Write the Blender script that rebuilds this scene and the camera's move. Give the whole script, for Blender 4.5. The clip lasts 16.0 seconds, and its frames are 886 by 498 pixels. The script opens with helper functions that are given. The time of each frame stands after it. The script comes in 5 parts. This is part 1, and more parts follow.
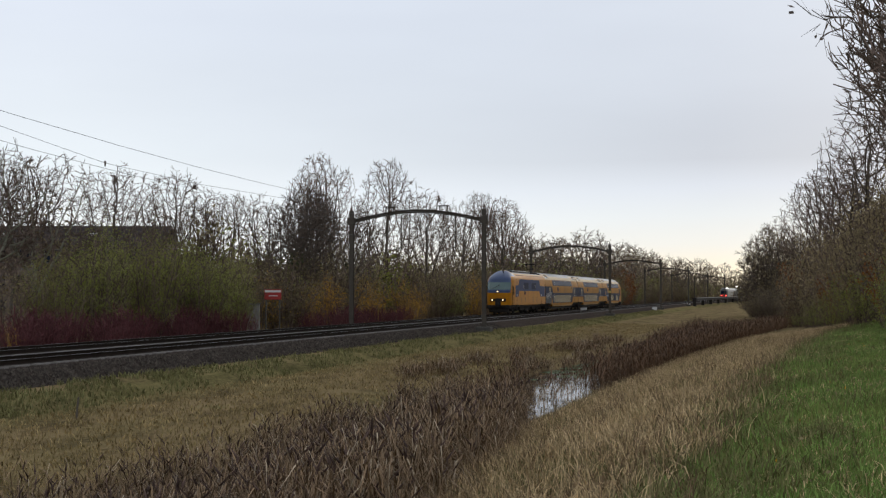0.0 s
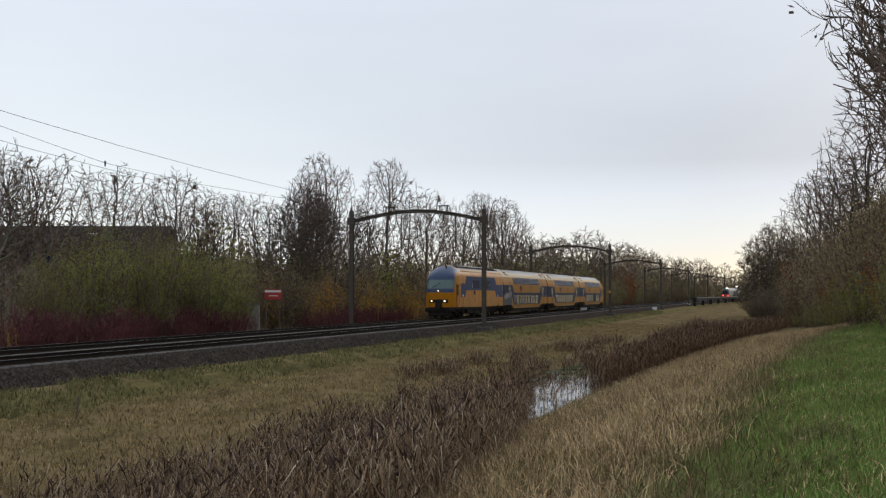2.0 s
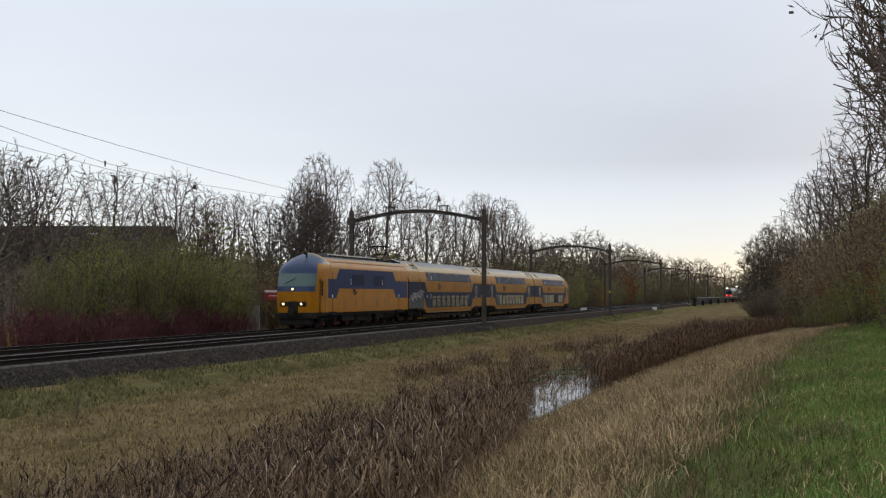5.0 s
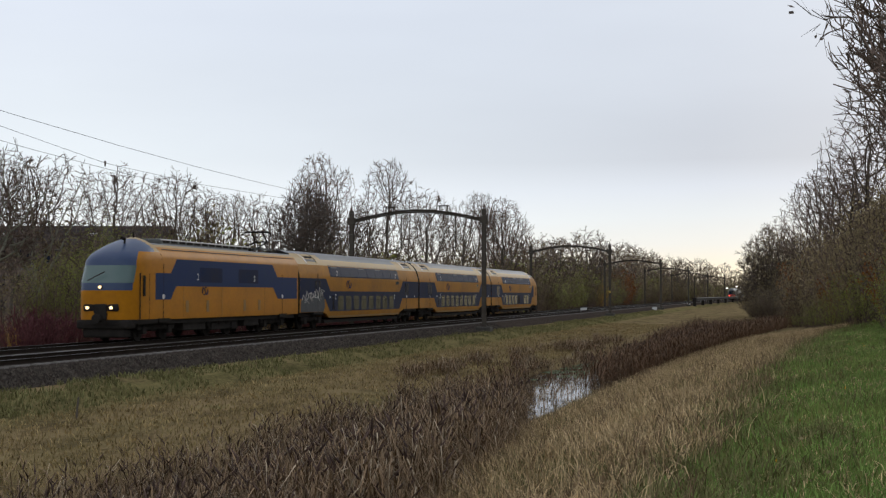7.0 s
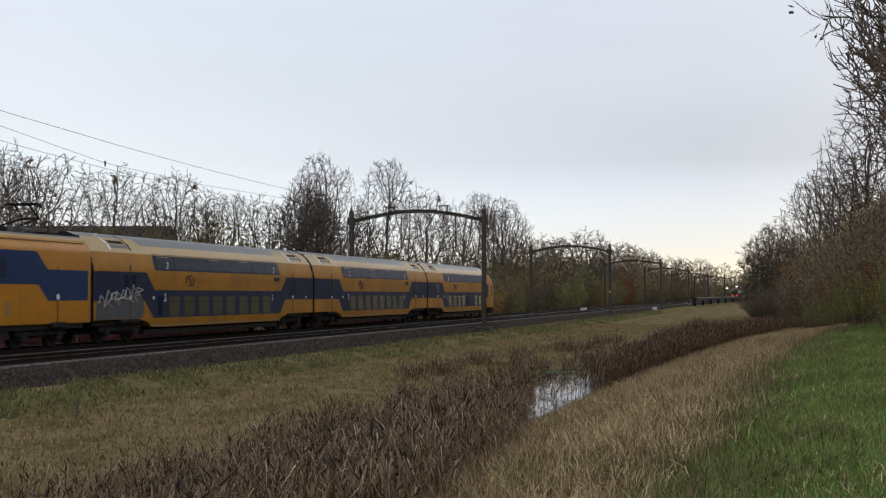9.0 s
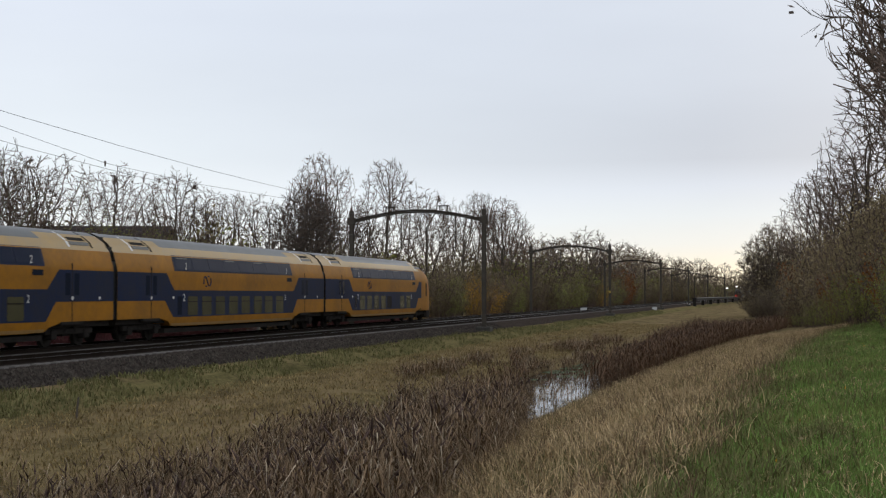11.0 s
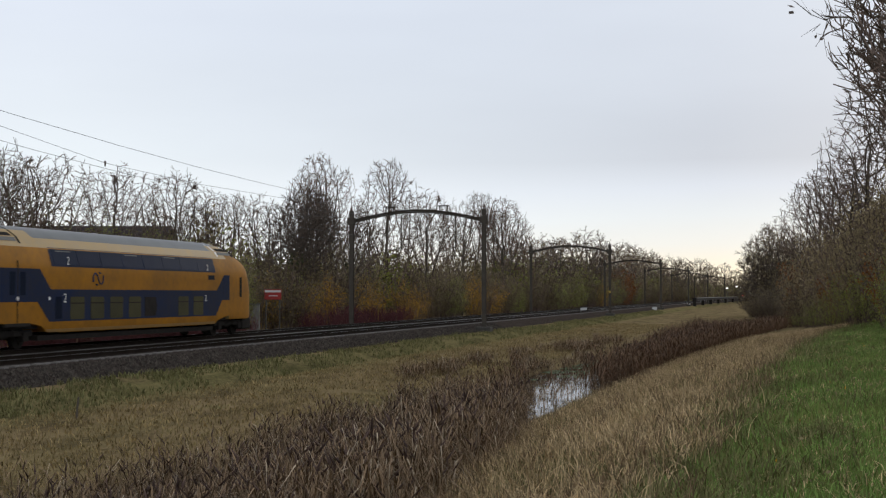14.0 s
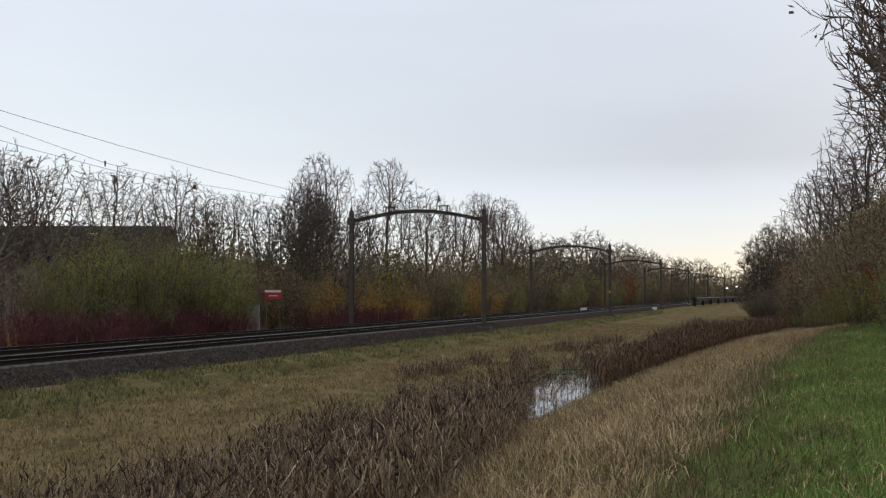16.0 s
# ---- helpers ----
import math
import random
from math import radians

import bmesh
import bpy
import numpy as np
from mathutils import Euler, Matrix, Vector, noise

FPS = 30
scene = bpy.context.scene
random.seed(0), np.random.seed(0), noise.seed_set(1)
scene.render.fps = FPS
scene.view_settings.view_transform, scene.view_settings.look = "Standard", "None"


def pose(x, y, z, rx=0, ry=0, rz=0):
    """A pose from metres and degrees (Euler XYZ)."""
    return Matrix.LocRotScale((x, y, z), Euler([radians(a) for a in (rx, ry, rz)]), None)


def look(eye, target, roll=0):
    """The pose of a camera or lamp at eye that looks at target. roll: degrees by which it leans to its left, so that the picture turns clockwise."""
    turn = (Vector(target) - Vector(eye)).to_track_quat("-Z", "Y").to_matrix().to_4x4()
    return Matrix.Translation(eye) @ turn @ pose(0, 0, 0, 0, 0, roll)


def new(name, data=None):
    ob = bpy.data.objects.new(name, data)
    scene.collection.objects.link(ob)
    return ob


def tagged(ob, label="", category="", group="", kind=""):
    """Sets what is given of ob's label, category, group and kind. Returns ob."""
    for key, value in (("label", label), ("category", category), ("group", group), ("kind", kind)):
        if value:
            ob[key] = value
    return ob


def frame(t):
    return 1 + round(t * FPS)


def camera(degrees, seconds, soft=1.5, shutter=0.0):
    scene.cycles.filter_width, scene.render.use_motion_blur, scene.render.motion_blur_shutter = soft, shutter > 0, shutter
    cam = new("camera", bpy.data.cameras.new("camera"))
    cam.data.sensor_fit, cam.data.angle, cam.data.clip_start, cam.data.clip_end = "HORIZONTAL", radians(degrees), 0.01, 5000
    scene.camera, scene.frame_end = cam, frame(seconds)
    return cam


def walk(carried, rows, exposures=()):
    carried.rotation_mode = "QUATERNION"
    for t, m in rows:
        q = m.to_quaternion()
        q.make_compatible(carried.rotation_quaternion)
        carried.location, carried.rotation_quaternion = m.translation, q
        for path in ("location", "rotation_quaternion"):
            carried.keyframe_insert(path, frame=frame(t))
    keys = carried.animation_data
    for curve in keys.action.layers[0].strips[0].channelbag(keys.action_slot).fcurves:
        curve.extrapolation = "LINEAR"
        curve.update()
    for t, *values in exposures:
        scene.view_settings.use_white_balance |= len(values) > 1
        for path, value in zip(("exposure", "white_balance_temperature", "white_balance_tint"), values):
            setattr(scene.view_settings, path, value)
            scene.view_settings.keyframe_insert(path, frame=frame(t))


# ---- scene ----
cam = camera(36.33, 16.0, soft=1.25, shutter=0.3)
EYE = pose(0, 0, 2.025, 91.93, 0, 14.05)
walk(cam, [(0.0, EYE), (16.0, EYE)], exposures=[(0.0, 0.0), (16.0, 0.0)])

# ---- world and sun: a closed, bright November overcast ----
world = bpy.data.worlds.new("overcast_sky")
scene.world = world
world.use_nodes = True
wn, wl = world.node_tree.nodes, world.node_tree.links
wn.clear()
w_out = wn.new("ShaderNodeOutputWorld")
w_bg = wn.new("ShaderNodeBackground")
w_sky = wn.new("ShaderNodeTexSky")
w_sky.sky_type = "NISHITA"
w_sky.sun_disc = False
w_sky.sun_elevation = radians(14)
w_sky.sun_rotation = radians(12)
w_co = wn.new("ShaderNodeTexCoord")
w_sep = wn.new("ShaderNodeSeparateXYZ")
w_left = wn.new("ShaderNodeValToRGB")
w_right = wn.new("ShaderNodeValToRGB")
w_map = wn.new("ShaderNodeMapping")
w_map.inputs["Scale"].default_value = (1.6, 1.6, 7.0)
w_noise = wn.new("ShaderNodeTexNoise")
w_noise.inputs["Scale"].default_value = 1.5
w_noise.inputs["Detail"].default_value = 5.0
w_noise.inputs["Roughness"].default_value = 0.5
w_cl = wn.new("ShaderNodeValToRGB")
w_mul = wn.new("ShaderNodeMix")
w_mul.data_type, w_mul.blend_type = "RGBA", "MULTIPLY"
w_mul.inputs[0].default_value = 1.0
w_mix = wn.new("ShaderNodeMix")
w_mix.data_type = "RGBA"
w_mix.inputs[0].default_value = 0.995
SKY_LEFT = ((0.0, (1.02, 0.99, 0.90)), (0.03, (0.96, 0.98, 0.97)), (0.10, (0.83, 0.89, 0.945)), (0.2, (0.735, 0.79, 0.885)), (1.0, (0.87, 0.90, 0.98)))
SKY_RIGHT = ((0.0, (1.02, 0.88, 0.62)), (0.016, (0.90, 0.85, 0.69)), (0.034, (0.79, 0.82, 0.81)), (0.055, (0.73, 0.80, 0.86)), (0.077, (0.65, 0.72, 0.83)),
             (0.098, (0.535, 0.59, 0.685)), (0.13, (0.545, 0.60, 0.695)), (0.215, (0.635, 0.695, 0.795)), (1.0, (0.60, 0.63, 0.70)))
for ramp_, rows_ in ((w_left, SKY_LEFT), (w_right, SKY_RIGHT)):
    el = ramp_.color_ramp.elements
    el[0].position, el[0].color = rows_[0][0], (*rows_[0][1], 1)
    el[1].position, el[1].color = rows_[-1][0], (*rows_[-1][1], 1)
    for pos_, col_ in rows_[1:-1]:
        e_ = el.new(pos_)
        e_.color = (*col_, 1)
cl = w_cl.color_ramp.elements
cl[0].position, cl[0].color = 0.33, (0.965, 0.965, 0.97, 1)
cl[1].position, cl[1].color = 0.66, (1.03, 1.03, 1.03, 1)
wl.new(w_co.outputs["Generated"], w_sep.inputs[0])
w_warp = wn.new("ShaderNodeMath")
w_warp.operation = "MULTIPLY_ADD"
w_warp.inputs[1].default_value = 0.024
w_low = wn.new("ShaderNodeMath")
w_low.operation = "ADD"
w_low.inputs[1].default_value = -0.012
wl.new(w_noise.outputs[0], w_warp.inputs[0])
wl.new(w_sep.outputs["Z"], w_warp.inputs[2])
wl.new(w_warp.outputs[0], w_low.inputs[0])
wl.new(w_low.outputs[0], w_left.inputs[0])
wl.new(w_low.outputs[0], w_right.inputs[0])
wl.new(w_co.outputs["Generated"], w_map.inputs[0])
wl.new(w_map.outputs[0], w_noise.inputs[0])
wl.new(w_noise.outputs[0], w_cl.inputs[0])
w_side = wn.new("ShaderNodeMapRange")
for i_, v_ in enumerate((-0.50, -0.05, 0.0, 1.0)):
    w_side.inputs[1 + i_].default_value = v_
w_pair = wn.new("ShaderNodeMix")
w_pair.data_type = "RGBA"
wl.new(w_sep.outputs["X"], w_side.inputs[0])
wl.new(w_side.outputs[0], w_pair.inputs[0])
wl.new(w_left.outputs[0], w_pair.inputs[6])
wl.new(w_right.outputs[0], w_pair.inputs[7])
wl.new(w_pair.outputs[2], w_mul.inputs[6])
wl.new(w_cl.outputs[0], w_mul.inputs[7])
wl.new(w_sky.outputs[0], w_mix.inputs[6])
wl.new(w_mul.outputs[2], w_mix.inputs[7])
wl.new(w_mix.outputs[2], w_bg.inputs[0])
w_bg.inputs[1].default_value = 1.0
wl.new(w_bg.outputs[0], w_out.inputs[0])

sun = new("sun", bpy.data.lights.new("sun", "SUN"))
sun.data.energy, sun.data.angle, sun.data.color = 0.5, radians(25), (1.0, 0.94, 0.85)
sun.matrix_world = look((60, 220, 90), (0, 0, 0))


# ---- materials ----
def surf(name, a, b, scale=4.0, rough=0.8, metal=0.0, bump=0.15, fine=60.0, spec=0.3, island=0.0, obrand=0.0, ior=1.45, dust=0.0):
    """A worn surface: two colours mixed by coarse and fine noise, a little relief, and variation from piece to piece."""
    m = bpy.data.materials.new(name)
    m.use_nodes = True
    n, l = m.node_tree.nodes, m.node_tree.links
    p = n["Principled BSDF"]
    p.inputs["Roughness"].default_value, p.inputs["Metallic"].default_value = rough, metal
    p.inputs["Specular IOR Level"].default_value = spec
    p.inputs["IOR"].default_value = ior
    p.inputs["Sheen Weight"].default_value, p.inputs["Sheen Roughness"].default_value = dust, 0.45
    p.inputs["Sheen Tint"].default_value = (0.62, 0.53, 0.44, 1)
    co = n.new("ShaderNodeTexCoord")
    t1, t2 = n.new("ShaderNodeTexNoise"), n.new("ShaderNodeTexNoise")
    t1.inputs["Scale"].default_value, t1.inputs["Detail"].default_value = scale, 4
    t2.inputs["Scale"].default_value, t2.inputs["Detail"].default_value = fine, 3
    l.new(co.outputs["Object"], t1.inputs[0]), l.new(co.outputs["Object"], t2.inputs[0])
    add = n.new("ShaderNodeMath")
    add.operation = "MULTIPLY_ADD"
    l.new(t2.outputs[0], add.inputs[0])
    add.inputs[1].default_value = 0.6
    l.new(t1.outputs[0], add.inputs[2])
    rng = n.new("ShaderNodeMapRange")
    rng.inputs[1].default_value, rng.inputs[2].default_value = 0.5, 1.1
    l.new(add.outputs[0], rng.inputs[0])
    mix = n.new("ShaderNodeMix")
    mix.data_type = "RGBA"
    mix.inputs[6].default_value, mix.inputs[7].default_value = (*a, 1), (*b, 1)
    l.new(rng.outputs[0], mix.inputs[0])
    last = mix.outputs[2]
    for amount, node, sock in ((island, "ShaderNodeNewGeometry", "Random Per Island"), (obrand, "ShaderNodeObjectInfo", "Random")):
        if amount:
            g = n.new(node)
            r = n.new("ShaderNodeMapRange")
            r.inputs[3].default_value, r.inputs[4].default_value = 1 - amount, 1 + amount
            l.new(g.outputs[sock], r.inputs[0])
            hv = n.new("ShaderNodeHueSaturation")
            l.new(r.outputs[0], hv.inputs["Value"])
            l.new(last, hv.inputs["Color"])
            last = hv.outputs[0]
    l.new(last, p.inputs["Base Color"])
    if bump:
        bp = n.new("ShaderNodeBump")
        bp.inputs["Strength"].default_value, bp.inputs["Distance"].default_value = bump, 0.02
        l.new(add.outputs[0], bp.inputs["Height"])
        l.new(bp.outputs[0], p.inputs["Normal"])
    return m


def glow(name, color, strength):
    m = bpy.data.materials.new(name)
    m.use_nodes = True
    p = m.node_tree.nodes["Principled BSDF"]
    p.inputs["Base Color"].default_value = (*color, 1)
    p.inputs["Emission Color"].default_value = (*color, 1)
    p.inputs["Emission Strength"].default_value = strength
    return m


YELLOW = surf("yellow_coach_paint", (0.47, 0.187, 0.006), (0.33, 0.132, 0.008), 0.7, 0.45, bump=0.02, fine=5, spec=0.2, ior=1.33)
# Lighter and greyer than BLUE: some sky reflection is put into this colour.
DOME = surf("weathered_blue_cab_paint", (0.022, 0.045, 0.115), (0.035, 0.06, 0.12), 1.5, 0.38, bump=0.02, fine=9, spec=0.45)
BLUE = surf("dark_blue_coach_paint", (0.011, 0.028, 0.100), (0.016, 0.034, 0.085), 1.2, 0.5, bump=0.02, fine=9, spec=0.15, ior=1.28, dust=0.02)
GRIMY = surf("grimy_yellow_coach_paint", (0.405, 0.168, 0.008), (0.225, 0.105, 0.016), 0.6, 0.55, bump=0.02, fine=4, spec=0.1, ior=1.3, dust=0.05)
GRIMYBLUE = surf("grimy_dark_blue_coach_paint", (0.013, 0.024, 0.066), (0.026, 0.029, 0.042), 0.8, 0.6, bump=0.02, fine=5, spec=0.1, ior=1.22, dust=0.04)
ROOF = surf("dark_grey_roof_paint", (0.105, 0.11, 0.105), (0.07, 0.075, 0.07), 1.0, 0.42, bump=0.05, fine=14, spec=0.4, dust=0.03)
# Cream paint made paler by the dusty sky reflection along the roof shoulders.
ROOFEND = surf("pale_yellow_grey_roof_paint", (0.42, 0.27, 0.09), (0.34, 0.25, 0.13), 1.4, 0.5, bump=0.03, fine=12, spec=0.2)
GLASS = surf("dark_train_glass", (0.010, 0.015, 0.03), (0.018, 0.023, 0.036), 1, 0.2, bump=0, spec=0.3, ior=1.16)
WINDOW = surf("tinted_window_with_yellow_interior", (0.088, 0.08, 0.038), (0.05, 0.048, 0.03), 0.5, 0.25, bump=0, spec=0.3, ior=1.3)
WINDSHIELD = surf("green_tinted_windshield", (0.10, 0.15, 0.14), (0.07, 0.12, 0.115), 0.6, 0.08, bump=0, spec=0.6)
BLACK = surf("grimy_black_underframe", (0.021, 0.019, 0.017), (0.036, 0.031, 0.027), 3, 0.9, fine=30, spec=0.05)
RUBBER = surf("black_rubber_bellows", (0.012, 0.012, 0.012), (0.02, 0.02, 0.02), 3, 0.7)
GREYPART = surf("grey_equipment_metal", (0.13, 0.13, 0.12), (0.08, 0.08, 0.075), 4, 0.6, fine=25)
WHITE = surf("white_marking_paint", (0.75, 0.75, 0.72), (0.6, 0.6, 0.58), 4, 0.5, bump=0)
SPRAY = surf("grey_spray_paint", (0.10, 0.10, 0.10), (0.06, 0.065, 0.07), 2.2, 0.7, bump=0, fine=8, spec=0.1)
SPRAYLINE = surf("off_white_spray_lines", (0.5, 0.47, 0.43), (0.4, 0.36, 0.34), 3, 0.6, bump=0)
DIRTY = surf("grime_streaked_lower_paint", (0.30, 0.16, 0.035), (0.2, 0.12, 0.04), 1.6, 0.55, bump=0.02, fine=10)
LAMP = glow("warm_headlamp", (1.0, 0.72, 0.38), 2.2)
REDLAMP = glow("red_tail_lamp", (1.0, 0.06, 0.04), 6)
WHITELAMP = glow("white_platform_lamp", (1.0, 0.95, 0.9), 3)
RAIL = surf("rusty_rail_side", (0.026, 0.019, 0.015), (0.017, 0.013, 0.010), 3, 0.85, fine=30, spec=0.03)
RAILTOP = surf("worn_rail_head", (0.20, 0.20, 0.205), (0.13, 0.13, 0.135), 6, 0.45, metal=0.7, bump=0.02)
SLEEPER = surf("weathered_concrete_sleeper", (0.20, 0.185, 0.17), (0.13, 0.12, 0.11), 5, 0.95, obrand=0.2, spec=0.05)
BALLAST = surf("brown_grey_ballast", (0.080, 0.064, 0.052), (0.024, 0.0195, 0.0165), 5, 0.95, bump=1.0, fine=22, spec=0.0)
STONE = surf("broken_ballast_stone", (0.105, 0.088, 0.073), (0.045, 0.038, 0.032), 2, 0.95, island=0.5, spec=0.05)
MAST = surf("weathered_brown_grey_mast_steel", (0.095, 0.083, 0.068), (0.065, 0.056, 0.046), 2, 0.85, fine=25, spec=0.1)
CONCRETE = surf("grey_concrete", (0.24, 0.23, 0.21), (0.16, 0.155, 0.145), 3, 0.9, fine=30)
WIRE = surf("dull_grey_wire", (0.12, 0.125, 0.135), (0.09, 0.095, 0.105), 3, 0.7, bump=0, spec=0.1)
PORCELAIN = surf("brown_insulator", (0.10, 0.06, 0.045), (0.07, 0.045, 0.035), 3, 0.3)
WATER = surf("still_ditch_water", (0.012, 0.015, 0.012), (0.018, 0.02, 0.015), 0.8, 0.03, bump=0.012, fine=3, spec=0.8)
SIGNRED = surf("faded_red_sign", (0.42, 0.045, 0.04), (0.34, 0.04, 0.035), 3, 0.5)
SIGNYEL = surf("yellow_plate", (0.5, 0.36, 0.08), (0.42, 0.3, 0.07), 3, 0.5)
BRICK = surf("brown_brick", (0.22, 0.17, 0.14), (0.16, 0.125, 0.105), 1.2, 0.9, fine=12, spec=0.1)
TILE = surf("dark_roof_tile", (0.115, 0.10, 0.096), (0.085, 0.075, 0.073), 0.8, 0.8, fine=9, obrand=0.15, spec=0.1)
# A darker tone of the concrete for the mast footings.
FOOTING = surf("dark_mossy_concrete", (0.10, 0.095, 0.085), (0.065, 0.06, 0.052), 3, 0.9, fine=30, spec=0.1)
UPPERGLASS = surf("blue_black_upper_deck_glass", (0.010, 0.017, 0.042), (0.018, 0.026, 0.05), 1, 0.25, bump=0, spec=0.3, ior=1.06)
SCUM = surf("pale_green_duckweed", (0.16, 0.20, 0.11), (0.11, 0.15, 0.075), 3, 0.9, bump=0, island=0.3, spec=0.1)


# ---- building helpers ----
def link(name, verts, faces, materials, parent=None, label="", smooth=False, index=None):
    """One mesh object from vertices and faces."""
    me = bpy.data.meshes.new(name)
    me.from_pydata([tuple(v) for v in verts], [], [tuple(f) for f in faces])
    for m in (materials if isinstance(materials, (list, tuple)) else [materials]):
        me.materials.append(m)
    if index is not None:
        me.polygons.foreach_set("material_index", index)
    if smooth:
        me.polygons.foreach_set("use_smooth", [True] * len(me.polygons))
    me.update()
    ob = new(name, me)
    if parent is not None:
        ob.parent = parent
    if label:
        tagged(ob, label)
    return ob


def part(name, bm, material, parent=None, label="", smooth=False):
    """Links a bmesh as one mesh object under a thing or a part."""
    bmesh.ops.recalc_face_normals(bm, faces=bm.faces)
    me = bpy.data.meshes.new(name)
    bm.to_mesh(me)
    bm.free()
    me.materials.append(material)
    if smooth:
        me.polygons.foreach_set("use_smooth", [True] * len(me.polygons))
    ob = new(name, me)
    if parent is not None:
        ob.parent = parent
    if label:
        tagged(ob, label)
    return ob


def box(bm, x0, x1, y0, y1, z0, z1, bevel=0.0):
    r = bmesh.ops.create_cube(bm, size=1, matrix=Matrix.LocRotScale(((x0 + x1) / 2, (y0 + y1) / 2, (z0 + z1) / 2), None, (x1 - x0, y1 - y0, z1 - z0)))
    if bevel:
        ed = list({e for v in r["verts"] for e in v.link_edges})
        bmesh.ops.bevel(bm, geom=ed, offset=bevel, segments=2, affect="EDGES", profile=0.5)
    return bm


def boxes(*rows, bevel=0.0):
    bm = bmesh.new()
    for r in rows:
        box(bm, *r, bevel=bevel)
    return bm


def rod(bm, a, b, r1, r2=None, n=8):
    a, b = Vector(a), Vector(b)
    d = b - a
    m = Matrix.Translation((a + b) / 2) @ d.to_track_quat("Z", "Y").to_matrix().to_4x4()
    bmesh.ops.create_cone(bm, cap_ends=True, segments=n, radius1=r1, radius2=r1 if r2 is None else r2, depth=d.length, matrix=m)
    return bm


def rods(*rows, n=8):
    bm = bmesh.new()
    for r in rows:
        rod(bm, *r, n=n)
    return bm


def thing(name, m, label, category, group="", kind=""):
    ob = new(name)
    ob.empty_display_size = 0.3
    ob.matrix_basis = m
    return tagged(ob, label, category, group, kind)


def lettering(name, text, size, m, material, parent):
    """Flat letters with the built-in font, as a mesh."""
    cu = bpy.data.curves.new(name, "FONT")
    cu.body, cu.size, cu.extrude = text, size, 0.002
    tmp = bpy.data.objects.new(name, cu)
    me = bpy.data.meshes.new_from_object(tmp)
    bpy.data.objects.remove(tmp)
    me.materials.append(material)
    ob = new(name, me)
    ob.matrix_basis = m
    ob.parent = parent
    return ob


# ---- the lie of the land ----
NEAR_TRACK, FAR_TRACK = -23.98, -28.1


def bend(y):
    """How far the railway leans to the right of its straight line, far away."""
    return max(0.0, y - 330) ** 2 / 8000


def crest_shift(y):
    """How far the ditch's near bank swings to the right."""
    return 0.00075 * min(max(y, 0.0), 170.0) ** 2


def ground_z(x, y):
    """Height of the ground over the rails' top."""
    s = crest_shift(y)
    b = bend(y)
    near = -7.7 + 0.45 * s
    far = 0.09 * min(28.0, max(0.0, y - 62))
    pts = [(-2000, -1.0), (-60 + b, -0.9), (-33 + b, -0.85), (-31.5 + b, -0.72), (-21.0 + b, -0.68), (-20.2 + b, -0.74), (-19.5 + b, -0.82), (-18.8 + b, -1.13), (-15 + b * .5, -1.27), (-12.6 + far, -1.4), (-11.3 + far, -1.78),
           (-10.2 + far, -2.15), (near - 0.9, -2.1), (near, -1.74), (near + 1.0, -1.45), (-3.6 + s, -0.42), (-1.2 + s, 0.16), (0.4 + s, 0.38), (3 + s, 0.45), (9 + s, 0.5), (30 + s, 0.9), (2000, 1.2)]
    for (x0, z0), (x1, z1) in zip(pts, pts[1:]):
        if x <= x1:
            if x1 <= x0:
                return z1
            k = (x - x0) / (x1 - x0)
            z = z0 + (z1 - z0) * max(0.0, k)
            break
    else:
        z = 1.2
    fill = min(1.0, max(0.0, (y - 150) / 40))          # the ditch ends before the far trees
    if x < 0 + s and z < -1.1:
        z = z + (-1.1 - z) * fill
    if x > -21 or x < -33:
        z += 0.05 * noise.noise((x * 0.9, y * 0.35, 0)) + 0.10 * noise.noise((x * 0.22, y * 0.12, 3))
    return z


